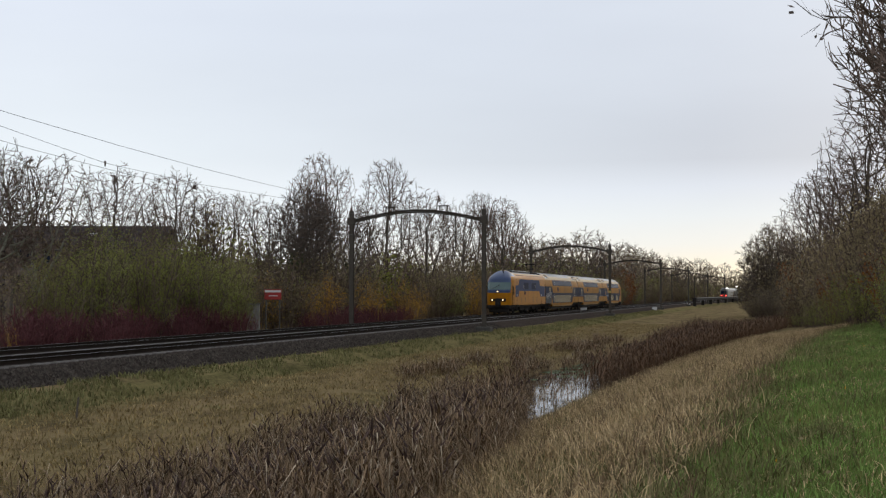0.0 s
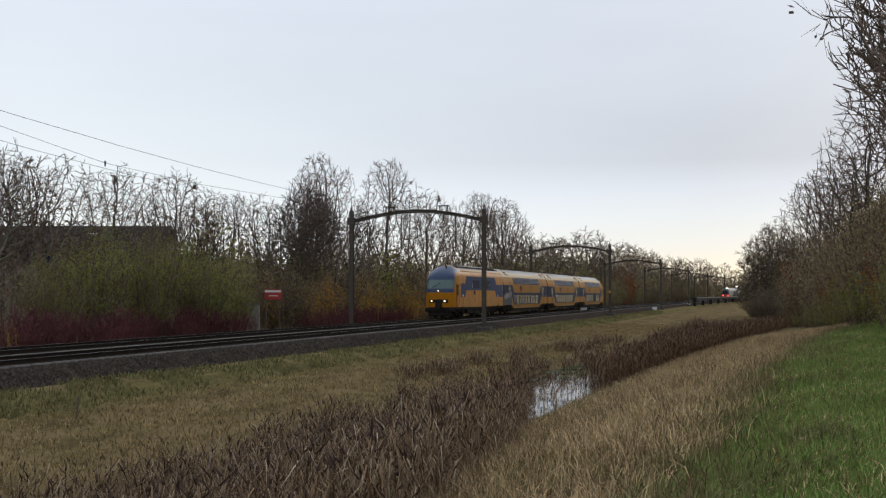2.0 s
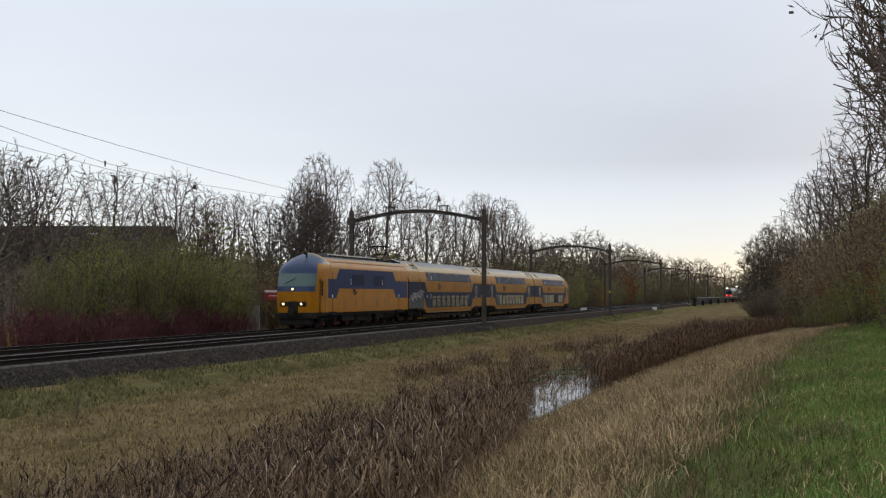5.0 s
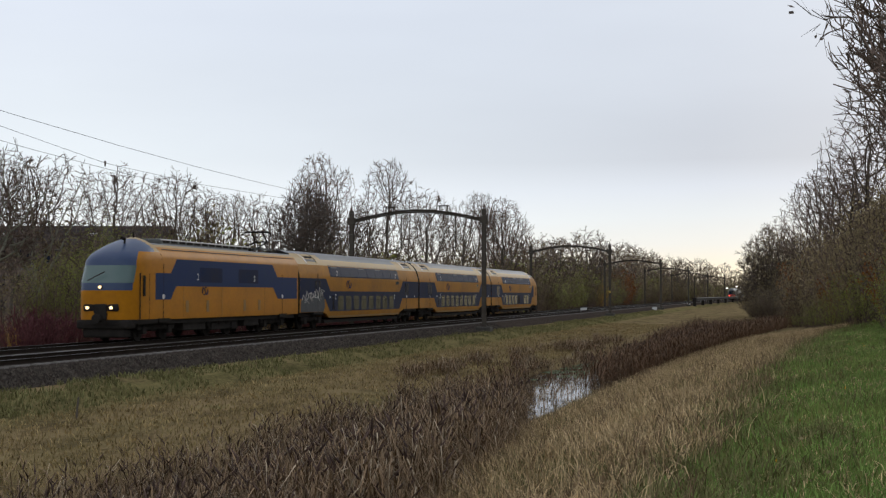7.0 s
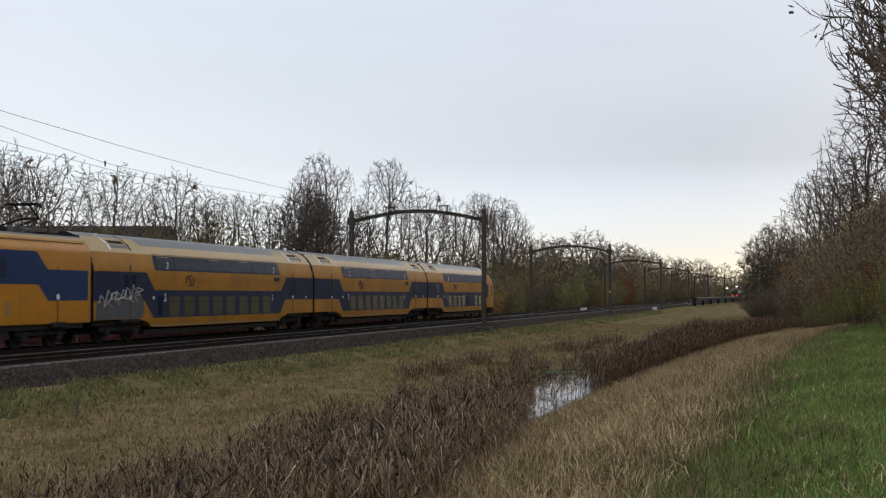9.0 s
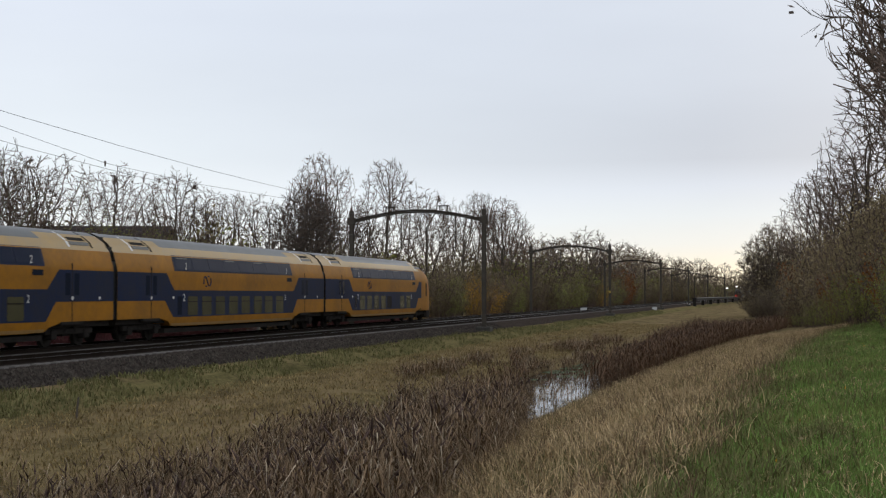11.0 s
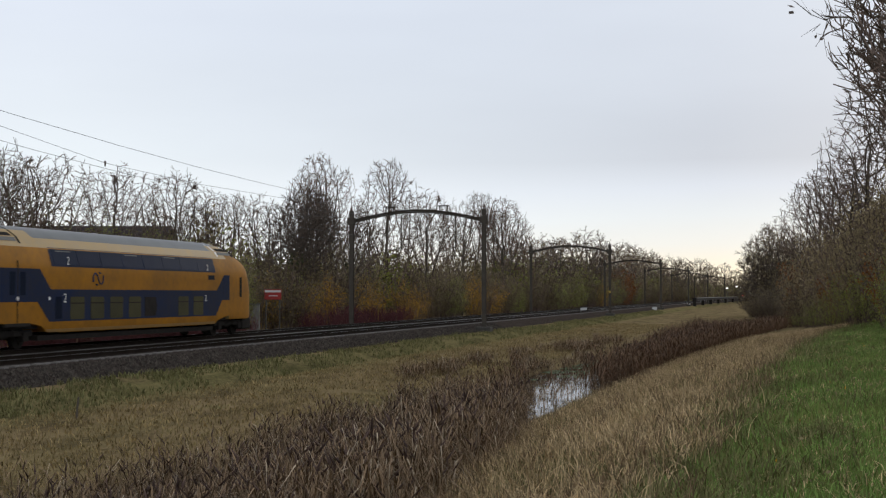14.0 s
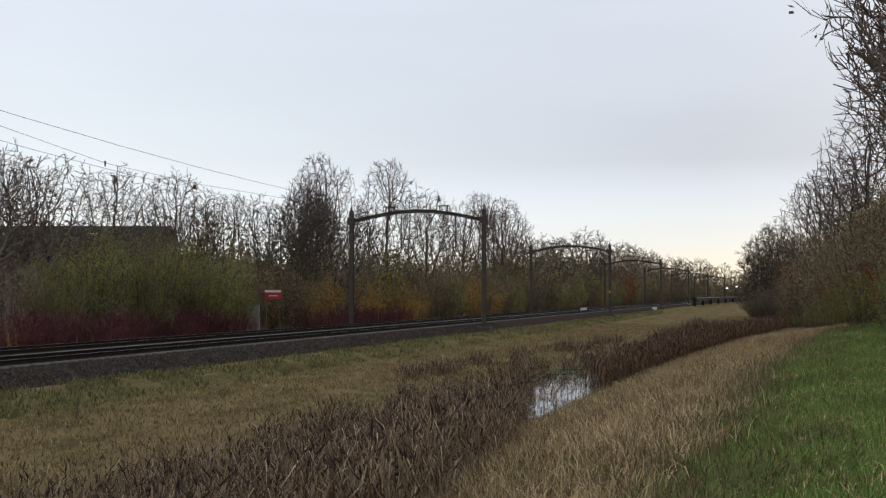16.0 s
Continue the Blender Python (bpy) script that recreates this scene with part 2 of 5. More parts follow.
# ---- ground ----
def build_ground():
    near = np.concatenate([np.arange(-34, -21, 0.8), np.arange(-21, 6, 0.3), np.arange(6, 30, 1.5)])
    xs = np.concatenate([[-2000, -900, -400, -200, -120, -90, -70, -60, -50, -44, -40, -37], near, [32, 40, 60, 100, 200, 500, 2000]])
    ys = np.concatenate([[-400, -150, -60, -20, -5], np.arange(0, 70, 0.45), np.arange(70, 140, 1.2), np.arange(140, 420, 6), [450, 500, 560, 640, 800, 1200, 2500]])
    nx, ny = len(xs), len(ys)
    v, zone = [], []
    for y in ys:
        for x in xs:
            v.append((x, y, ground_z(x, y)))
            s = crest_shift(y)
            wob = 0.6 * noise.noise((x * 0.6, y * 0.25, 9)) + 0.5 * noise.noise((x * 1.7, y * 0.8, 5))
            k = min(1.0, max(0.0, (x - s + 1.75 + wob) / 1.2))                      # mown grass
            verge = max(0.0, 1 - abs(x - bend(y) + 19.3 + wob) / 1.8) * 0.45       # greener strip beside the stones
            verge = max(verge, 0.35 * max(0.0, noise.noise((x * 0.35, y * 0.1, 12))))
            zone.append(max(k, verge) if x < 200 else 0.5)
    f = [(j * nx + i, j * nx + i + 1, (j + 1) * nx + i + 1, (j + 1) * nx + i) for j in range(ny - 1) for i in range(nx - 1)]
    m = bpy.data.materials.new("autumn_meadow_soil_and_grass")
    m.use_nodes = True
    n, l = m.node_tree.nodes, m.node_tree.links
    p = n["Principled BSDF"]
    p.inputs["Roughness"].default_value, p.inputs["Specular IOR Level"].default_value = 0.95, 0.0
    geo = n.new("ShaderNodeNewGeometry")
    mp = n.new("ShaderNodeMapping")
    mp.inputs["Scale"].default_value = (1.0, 0.45, 1.0)
    l.new(geo.outputs["Position"], mp.inputs[0])
    t1, t2 = n.new("ShaderNodeTexNoise"), n.new("ShaderNodeTexNoise")
    t1.inputs["Scale"].default_value, t1.inputs["Detail"].default_value, t1.inputs["Roughness"].default_value = 0.7, 7, 0.65
    t2.inputs["Scale"].default_value, t2.inputs["Detail"].default_value = 9, 5
    for t in (t1, t2):
        l.new(mp.outputs[0], t.inputs[0])
    r1, r2 = n.new("ShaderNodeValToRGB"), n.new("ShaderNodeValToRGB")
    for r, cols in ((r1, ((0.34, (0.068, 0.051, 0.029)), (0.47, (0.152, 0.113, 0.059)), (0.60, (0.225, 0.167, 0.088)), (0.72, (0.115, 0.113, 0.048)))),
                    (r2, ((0.30, (0.045, 0.05, 0.016)), (0.5, (0.10, 0.115, 0.034)), (0.68, (0.15, 0.145, 0.05))))):
        e = r.color_ramp.elements
        e[0].position, e[0].color = cols[0][0], (*cols[0][1], 1)
        e[1].position, e[1].color = cols[-1][0], (*cols[-1][1], 1)
        for q, c in cols[1:-1]:
            k = e.new(q)
            k.color = (*c, 1)
    mixn = n.new("ShaderNodeMath")
    mixn.operation = "MULTIPLY_ADD"
    mixn.inputs[1].default_value = 0.45
    l.new(t2.outputs[0], mixn.inputs[0])
    sub = n.new("ShaderNodeMath")
    sub.operation = "MULTIPLY_ADD"
    sub.inputs[1].default_value, sub.inputs[2].default_value = 0.75, -0.09
    l.new(t1.outputs[0], sub.inputs[0])
    l.new(sub.outputs[0], mixn.inputs[2])
    l.new(mixn.outputs[0], r1.inputs[0]), l.new(mixn.outputs[0], r2.inputs[0])
    at = n.new("ShaderNodeAttribute")
    at.attribute_name = "green"
    mx = n.new("ShaderNodeMix")
    mx.data_type = "RGBA"
    l.new(at.outputs["Fac"], mx.inputs[0])
    l.new(r1.outputs[0], mx.inputs[6]), l.new(r2.outputs[0], mx.inputs[7])
    l.new(mx.outputs[2], p.inputs["Base Color"])
    bp = n.new("ShaderNodeBump")
    bp.inputs["Strength"].default_value, bp.inputs["Distance"].default_value = 0.9, 0.08
    l.new(mixn.outputs[0], bp.inputs["Height"])
    l.new(bp.outputs[0], p.inputs["Normal"])
    ob = link("ground", v, f, m, smooth=True)
    a = ob.data.attributes.new("green", "FLOAT", "POINT")
    a.data.foreach_set("value", zone)
    tagged(ob, "tan and green autumn meadow sloping to a ditch", "ground", kind="structure")


build_ground()
wv = [(x, y, -1.72) for y in (5, 190) for x in (-14, 6)]
tagged(link("water", wv, [(0, 1, 3, 2)], WATER), "still grey water of a reed-filled ditch", "water", kind="structure")


def track_bed():
    prof = [(-31.6, -0.8), (-30.6, -0.28), (-29.4, -0.2), (-26.9, -0.2), (-26.0, -0.26), (-25.2, -0.2), (-22.7, -0.2), (-22.1, -0.26), (-21.2, -0.66), (-20.9, -0.82)]
    ys = np.concatenate([np.arange(-150, 20, 10), np.arange(20, 130, 0.5), np.arange(130, 400, 4), np.arange(400, 1300, 25)])
    xs = []
    for (x0, z0), (x1, z1) in zip(prof, prof[1:]):
        k = max(1, int((x1 - x0) / 0.25))
        xs += [(x0 + (x1 - x0) * i / k, z0 + (z1 - z0) * i / k) for i in range(k)]
    xs.append(prof[-1])
    v, f = [], []
    for y in ys:
        for x, z in xs:
            v.append((x + bend(y), y, z + 0.035 * noise.noise((x * 3, y * 3, 1)) + 0.03 * noise.noise((x * 0.7, y * 0.4, 8))))
    n = len(xs)
    for j in range(len(ys) - 1):
        for i in range(n - 1):
            f.append((j * n + i, j * n + i + 1, (j + 1) * n + i + 1, (j + 1) * n + i))
    bed = tagged(link("track_bed", v, f, BALLAST, smooth=True), "dark grey stone ballast bed under two tracks", "track bed", kind="structure")
    # loose stones lying on the near shoulder
    rng = np.random.default_rng(3)
    v, f = [], []
    for _ in range(14000):
        y = 30 + 75 * rng.random() ** 1.4
        x = -21.0 - 1.6 * rng.random()
        z = np.interp(x, [-22.1, -21.2, -20.9], [-0.26, -0.66, -0.8])
        r = 0.03 + 0.035 * rng.random()
        c = len(v)
        for dx, dy, dz in ((1, 0, -.4), (-.5, .9, -.4), (-.5, -.9, -.4), (0, 0, 1)):
            v.append((x + r * (dx + 0.5 * rng.normal() * .5), y + r * (dy + 0.5 * rng.normal() * .5), z + 0.02 + r * dz))
        f += [(c, c + 1, c + 3), (c + 1, c + 2, c + 3), (c + 2, c, c + 3)]
    tagged(link("ballast_stones", v, f, STONE, bed), "loose broken ballast stones", kind="stuff")


track_bed()


def railway_track(cx, label):
    t = thing("railway_track", pose(cx, 0, 0), label, "railway track", "railway tracks")
    ys = list(range(-150, 330, 30)) + list(range(330, 1300, 20))
    sec = [(-0.07, -0.17), (-0.07, -0.155), (-0.012, -0.13), (-0.012, -0.045), (-0.036, -0.03), (-0.036, -0.004), (-0.03, 0.0)]
    sec = sec + [(-x, z) for x, z in reversed(sec)]
    for side in (-0.7525, 0.7525):
        v = [(side + bend(y) + x, y, z) for y in ys for x, z in sec]
        n = len(sec)
        f, idx = [], []
        for j in range(len(ys) - 1):
            for i in range(n - 1):
                f.append((j * n + i, j * n + i + 1, (j + 1) * n + i + 1, (j + 1) * n + i))
                idx.append(1 if i == 6 else 0)
        link("rail", v, f, [RAIL, RAILTOP], t, index=idx)
    bm = boxes((-1.3, 1.3, -0.13, 0.13, -0.30, -0.165), bevel=0.012)
    first = part("sleeper", bm, SLEEPER, t)
    first.location = (0, 22, 0)
    for i in range(1, 290):
        o = first.copy()
        scene.collection.objects.link(o)
        o.location = (0, 22 + 0.6 * i, 0)
    v, f = [], []
    for i in range(500):
        y = 22 + 0.6 * (290 + i)
        c = len(v)
        for x in (-1.3, 1.3):
            for dy in (-0.13, 0.13):
                for z in (-0.3, -0.165):
                    v.append((x + bend(y), y + dy, z))
        f += [(c, c + 1, c + 3, c + 2), (c + 4, c + 6, c + 7, c + 5), (c, c + 4, c + 5, c + 1), (c + 2, c + 3, c + 7, c + 6), (c + 1, c + 5, c + 7, c + 3)]
    tagged(link("far_sleepers", v, f, SLEEPER, t), kind="stuff")


railway_track(NEAR_TRACK, "worn steel railway track on concrete sleepers beside the meadow")
railway_track(FAR_TRACK, "steel railway track on which the yellow train runs")


# ---- portals, wires ----
def portal(y, label):
    b = bend(y)
    t = thing("catenary_portal", pose(-26.0 + b, y, 0), label, "catenary portal", "portals over the tracks")
    for sx in (-5.05, 5.05):
        bm = bmesh.new()
        for a in (-0.13, 0.13):
            box(bm, sx - 0.15, sx + 0.15, a - 0.012, a + 0.012, -0.4, 8.25)
        box(bm, sx - 0.015, sx + 0.015, -0.13, 0.13, -0.4, 8.25)
        part("mast", bm, MAST, t)
        bm = rods(((sx, 0, 8.2), (sx, 0, 8.62), 0.10, 0.04))
        part("mast_cap", bm, PORCELAIN, t)
        part("footing", boxes((sx - 0.55, sx + 0.55, -0.45, 0.45, -1.1, -0.32), bevel=0.05), FOOTING, t)
        part("bracket_plate", boxes((sx - 0.3, sx + 0.3, -0.17, 0.17, 7.2, 7.75), bevel=0.02), MAST, t)
    n = 20
    v, f = [], []
    for i in range(n + 1):
        x = -5.0 + 10.0 * i / n
        z = 7.45 + 0.72 * math.cos(math.pi * x / 10.0)
        for dy, dz in ((-0.12, -0.13), (0.12, -0.13), (0.12, -0.1), (0.02, -0.1), (0.02, 0.1), (0.12, 0.1), (0.12, 0.13), (-0.12, 0.13), (-0.12, 0.1), (-0.02, 0.1), (-0.02, -0.1), (-0.12, -0.1)):
            v.append((x, dy, z + dz))
    for i in range(n):
        for k in range(12):
            f.append((i * 12 + k, i * 12 + (k + 1) % 12, (i + 1) * 12 + (k + 1) % 12, (i + 1) * 12 + k))
    f += [tuple(range(11, -1, -1)), tuple(n * 12 + k for k in range(12))]
    link("arch_beam", v, f, MAST, t)
    for cx in (NEAR_TRACK + 26.0, FAR_TRACK + 26.0):
        z = 7.45 + 0.72 * math.cos(math.pi * cx / 10.0)
        s = 0.28
        part("wire_bracket", rods(((cx - s, 0, z), (cx - s, 0, z + 0.52), 0.045), ((cx + s, 0, z), (cx + s, 0, z + 0.52), 0.045), ((cx - s - 0.15, 0, z + 0.5), (cx + s + 0.15, 0, z + 0.5), 0.05)), MAST, t)
        part("hanger", rods(((cx + 0.9, 0, z - 0.1), (cx + 0.9, 0, 5.35), 0.04), ((cx + 0.9, 0, 5.5), (cx, 0, 5.25), 0.025)), MAST, t)
        part("insulator", rods(((cx, 0, z - 0.1), (cx, 0, z - 0.5), 0.07)), PORCELAIN, t)
    return t


PORTALS = [-53.0, 21.5, 96.0, 170.5, 245.0, 319.5, 394.0, 468.5]
for y_ in PORTALS:
    portal(y_, "arched steel catenary portal on two masts spanning both tracks")
tagged(link("mast_plate", *(lambda bm: ([v.co[:] for v in bm.verts], [[v.index for v in f.verts] for f in bm.faces]))(boxes((-21.08, -20.82, 170.2, 170.24, 2.2, 2.5))), SIGNYEL), "small yellow plate fixed on a catenary mast", "sign")


def wire(name, label, x, z_top, sag, r, category="overhead wire"):
    cu = bpy.data.curves.new(name, "CURVE")
    cu.dimensions, cu.bevel_depth, cu.bevel_resolution = "3D", r, 1
    pts = []
    for a, b in zip(PORTALS, PORTALS[1:]):
        for i in range(12):
            k = i / 12
            y = a + (b - a) * k
            pts.append((x + bend(y), y, z_top - sag * 4 * k * (1 - k)))
    sp = cu.splines.new("POLY")
    sp.points.add(len(pts) - 1)
    for q, c in zip(sp.points, pts):
        q.co = (*c, 1)
    tmp = bpy.data.objects.new(name, cu)
    me = bpy.data.meshes.new_from_object(tmp)
    bpy.data.objects.remove(tmp)
    me.materials.append(WIRE)
    return tagged(new(name, me), label, category, "overhead wires")


for x_ in (NEAR_TRACK, FAR_TRACK):
    wire("carrier_wire", "sagging carrier wire over a track", x_, 7.97, 1.55, 0.0075)
    wire("contact_wire", "thin contact wire over a track", x_, 5.5, 0.03, 0.007)
wire("feeder_wire", "feeder wire along the near masts", -20.95, 7.68, 1.05, 0.0075)


def slack_wire():
    """A second wire over the near track, pulled down at its clamp."""
    pts = [(-23.6, 21.5, 8.55), (-23.75, 33.0, 7.68), (-23.85, 44.6, 6.81), (-23.9, 53.0, 6.70), (-23.9, 63.0, 6.80), (-23.9, 79.0, 7.25), (-23.9, 96.0, 7.97)]
    bm = bmesh.new()
    for a, b in zip(pts, pts[1:]):
        rod(bm, a, b, 0.0075, n=4)
    tagged(part("slack_wire", bm, WIRE), "slack grey wire over the near track", "overhead wire", "overhead wires")
    for x, y, z in ((-23.85, 44.6, 6.83), (-23.98, 49.3, 6.6)):
        bm = rods(((x, y, z + 0.06), (x, y, z - 0.14), 0.03))
        rod(bm, (x, y - 0.05, z), (x, y + 0.05, z), 0.03)
        tagged(part("wire_clamp", bm, PORCELAIN), "small dark clamp hanging on a wire", "wire clamp", "wire clamps")


slack_wire()


# ---- the train ----
HALF = 1.385


def half_width(z, shoulder=3.0):
    """Half the width of the car at height z: upright sides, leaning in above the shoulder."""
    prof = [(0.3, 1.28), (0.95, HALF), (shoulder, HALF)]
    if shoulder > 3.3:
        prof += [(shoulder + 0.2, HALF - 0.04), (4.05, 1.17), (4.25, 0.93), (4.42, 0.62), (4.55, 0.25), (4.6, 0.0)]
    else:
        prof += [(shoulder + 0.16, HALF - 0.025), (shoulder + 0.78, HALF - 0.2), (4.15, 0.93), (4.42, 0.55), (4.56, 0.2), (4.6, 0.0)]
    for (z0, w0), (z1, w1) in zip(prof, prof[1:]):
        if z <= z1:
            return w0 + (w1 - w0) * max(0.0, (z - z0) / (z1 - z0))
    return 0.0


def shell(name, y0, y1, low, materials, parent, shoulder, pick, label="", top=4.6):
    """The car's body: a ring of height steps carried along its length. low(y): height of the lower edge."""
    levels = [0, 0.5, 1.0, 1.6, 2.2, 2.7, shoulder, shoulder + 0.16, shoulder + 0.78, 4.15, 4.3, 4.42, 4.5, 4.56]
    levels = sorted({round(q, 3) for q in levels + [4.05, 4.25, top - 0.04] if q <= top - 0.04})
    ys = sorted({y0, y1, *[q for q in (3.9, 5.0, 5.25, 21.0, 21.25, 22.4) if y0 < q < y1], *list(np.arange(y0 + 1.3, y1 - 0.5, 1.3))})
    v, f, idx = [], [], []
    n = len(levels) * 2 + 1
    for y in ys:
        lo = low(y)
        zs = [max(q, lo) for q in levels]
        right = [(half_width(z, shoulder), y, z) for z in zs]
        v += [(-x, yy, z) for x, yy, z in right] + [(0, y, top)] + right[::-1]
    for j in range(len(ys) - 1):
        for i in range(n):
            q = (j * n + i, j * n + (i + 1) % n, (j + 1) * n + (i + 1) % n, (j + 1) * n + i)
            f.append(q)
            c = [sum(v[k][a] for k in q) / 4 for a in range(3)]
            idx.append(pick(c[1], c[2]))
    f += [tuple(range(n)), tuple(range(len(ys) * n - 1, (len(ys) - 1) * n - 1, -1))]
    idx += [len(materials) - 1] * 2
    ob = link(name, v, f, materials, parent, label, smooth=True, index=idx)
    ob.data.set_sharp_from_angle(angle=radians(40))
    return ob


def patch(name, outline, parent, material, shoulder, off=0.006, label="", side=1, rows=None):
    """A painted field or pane on the car's side, from its outline in (y, z), laid on the body's curve."""
    v = [(side * (half_width(z, shoulder) + off), y, z) for y, z in outline]
    inner = [(side * (half_width(z, shoulder) - 0.02), y, z) for y, z in outline]
    n = len(outline)
    f = [tuple(range(n))] + [(i, (i + 1) % n, n + (i + 1) % n, n + i) for i in range(n)]
    me_faces = f if side > 0 else [tuple(reversed(q)) for q in f]
    return link(name, v + inner, me_faces, material, parent, label)


def band(name, y0, y1, z0, z1, parent, material, shoulder, off=0.006, side=1, label="", steps=6):
    """A strip that follows the curved part of the side between two heights."""
    v, f = [], []
    for i in range(steps + 1):
        z = z0 + (z1 - z0) * i / steps
        x = side * (half_width(z, shoulder) + off)
        v += [(x, y0, z), (x, y1, z)]
    for i in range(steps):
        f.append((2 * i, 2 * i + 1, 2 * i + 3, 2 * i + 2))
    c = len(v)
    v += [(x - side * 0.03, y, z) for x, y, z in v]
    ring = [2 * i for i in range(steps + 1)] + [2 * i + 1 for i in range(steps, -1, -1)]
    f += [(a, b, c + b, c + a) for a, b in zip(ring, ring[1:] + ring[:1])]
    return link(name, v, f, material, parent, label)


def nose_ring(z, y_base, way, front, phi, shoulder, off=0.0):
    """A point of the rounded cab: phi runs from one side (0) round the front to the other (pi)."""
    depth = abs(front(z) - y_base)
    w = half_width(z, shoulder) + off
    n = 4.2 if z < 3.4 else max(2.3, 4.2 - (z - 3.4) * 3)
    c, s = math.cos(phi), math.sin(phi)
    x = w * math.copysign(abs(c) ** (2 / n), c)
    y = y_base + way * (depth + off) * abs(s) ** (2 / n)
    return (x, y, z)


def nose(parent, y_base, way, front, shoulder, low, pick, materials, label=""):
    zs = [low, 0.95, 1.25, 1.7, 2.0, 2.2, 2.5, 2.8, 3.1, 3.3, 3.5, 3.7, 3.9, 4.08, 4.22, 4.34, 4.43, 4.5, 4.55, 4.585]
    m = 44
    v, f, idx = [], [], []
    for z in zs:
        v += [nose_ring(z, y_base, way, front, math.pi * i / m, shoulder) for i in range(m + 1)]
    for j in range(len(zs) - 1):
        for i in range(m):
            q = (j * (m + 1) + i, j * (m + 1) + i + 1, (j + 1) * (m + 1) + i + 1, (j + 1) * (m + 1) + i)
            f.append(q)
            c = [sum(v[k][a] for k in q) / 4 for a in range(3)]
            idx.append(pick(*c))
    f.append(tuple((len(zs) - 1) * (m + 1) + i for i in range(m + 1)))
    idx.append(pick(0, y_base, 4.6))
    f.append(tuple(j * (m + 1) for j in range(len(zs))) + tuple(j * (m + 1) + m for j in range(len(zs) - 1, -1, -1)))
    idx.append(pick(0, y_base, 4.6))
    ob = link("cab_nose", v, f, materials, parent, label, smooth=True, index=idx)
    ob.data.set_sharp_from_angle(angle=radians(40))
    return ob


def nose_patch(name, parent, y_base, way, front, shoulder, z0, z1, p0, p1, material, off=0.012, label="", nz=6, np_=20):
    v, f = [], []
    for j in range(nz + 1):
        for i in range(np_ + 1):
            v.append(nose_ring(z0 + (z1 - z0) * j / nz, y_base, way, front, p0 + (p1 - p0) * i / np_, shoulder, off))
    for j in range(nz):
        for i in range(np_):
            a = j * (np_ + 1) + i
            f.append((a, a + 1, a + np_ + 2, a + np_ + 1))
    return link(name, v, f, material, parent, label, smooth=True)


WHEELSETS = []


def bogie(car, y, base=2.6):
    bm = boxes((-1.12, -0.95, y - base / 2 - 0.55, y + base / 2 + 0.55, 0.48, 0.72), (0.95, 1.12, y - base / 2 - 0.55, y + base / 2 + 0.55, 0.48, 0.72), (-1.0, 1.0, y - 0.3, y + 0.3, 0.4, 0.8), bevel=0.03)
    for s in (-1, 1):
        for k in (-1, 1):
            box(bm, s * 1.03 - 0.15, s * 1.03 + 0.15, y + k * base / 2 - 0.2, y + k * base / 2 + 0.2, 0.3, 0.66, bevel=0.03)
            rod(bm, (s * 1.03, y + k * 0.42, 0.55), (s * 1.03, y + k * 0.42, 0.95), 0.14)
    b = part("bogie", bm, BLACK, car)
    for k in (-1, 1):
        bm = rods(((-0.95, 0, 0), (0.95, 0, 0), 0.09))
        for s in (-1, 1):
            rod(bm, (s * 0.69, 0, 0), (s * 0.82, 0, 0), 0.46, n=24)
            rod(bm, (s * 0.66, 0, 0), (s * 0.69, 0, 0), 0.485, n=24)
            for a in range(4):
                c_, s_ = math.cos(a * math.pi / 2), math.sin(a * math.pi / 2)
                box(bm, s * 0.835 - 0.01, s * 0.835 + 0.01, 0.25 * c_ - 0.05, 0.25 * c_ + 0.05, 0.25 * s_ - 0.05, 0.25 * s_ + 0.05)
        w = part("wheelset", bm, BLACK, car)
        w.location = (0, y + k * base / 2, 0.46)
        WHEELSETS.append(w)
    return b


def marks(car, spots, shoulder):
    for y, z, size in spots:
        m = Matrix.Translation((half_width(z, shoulder) + 0.012, y, z)) @ pose(0, 0, 0, 90, 0, 90)
        lettering("class_number", "2", size, m, WHITE, car)


def emblem(car, y, z, shoulder, size=0.5):
    """The operator's mark, as two plain bent bars."""
    x = half_width(z, shoulder) + 0.009
    bm = bmesh.new()
    h = size / 2
    wave = [(-1.0, -0.35), (-1.0, 0.2), (-0.7, 0.55), (-0.3, 0.45), (0.3, -0.45), (0.7, -0.55), (1.0, -0.2), (1.0, 0.35)]
    for a, b in zip(wave, wave[1:]):
        rod(bm, (x, y + h * a[0], z + h * a[1]), (x, y + h * b[0], z + h * b[1]), 0.03, n=6)
    for k in (-1, 1):
        rod(bm, (x, y + k * h * 0.45, z + k * h * 0.55), (x, y + k * h * 0.1, z + k * h * 0.6), 0.03, n=6)
    part("emblem", bm, BLUE, car, "plain dark blue emblem bars")


def door(car, y, z0, z1, shoulder, side):
    """A pair of sliding doors with their gap, step and round button."""
    x = side * (half_width(1.5, shoulder) + 0.010)
    g = part("door_gap", boxes((min(x, x - side * 0.02), max(x, x - side * 0.02), y - 0.025, y + 0.025, z0, z1)), BLACK, car)
    for k in (-1, 1):
        o = patch("door_window", [(y + k * 0.16, 2.0), (y + k * 0.52, 2.0), (y + k * 0.52, 2.85), (y + k * 0.16, 2.85)][::k], car, GLASS, shoulder, 0.011, side=side)
    part("door_button", rods(((x - side * 0.01, y, 1.88), (x + side * 0.012, y, 1.88), 0.08), n=12), WHITE, car)
    part("door_step", boxes((min(x - side * 0.12, x + side * 0.03), max(x - side * 0.12, x + side * 0.03), y - 0.85, y + 0.85, 0.86, 0.98)), BLACK, car)


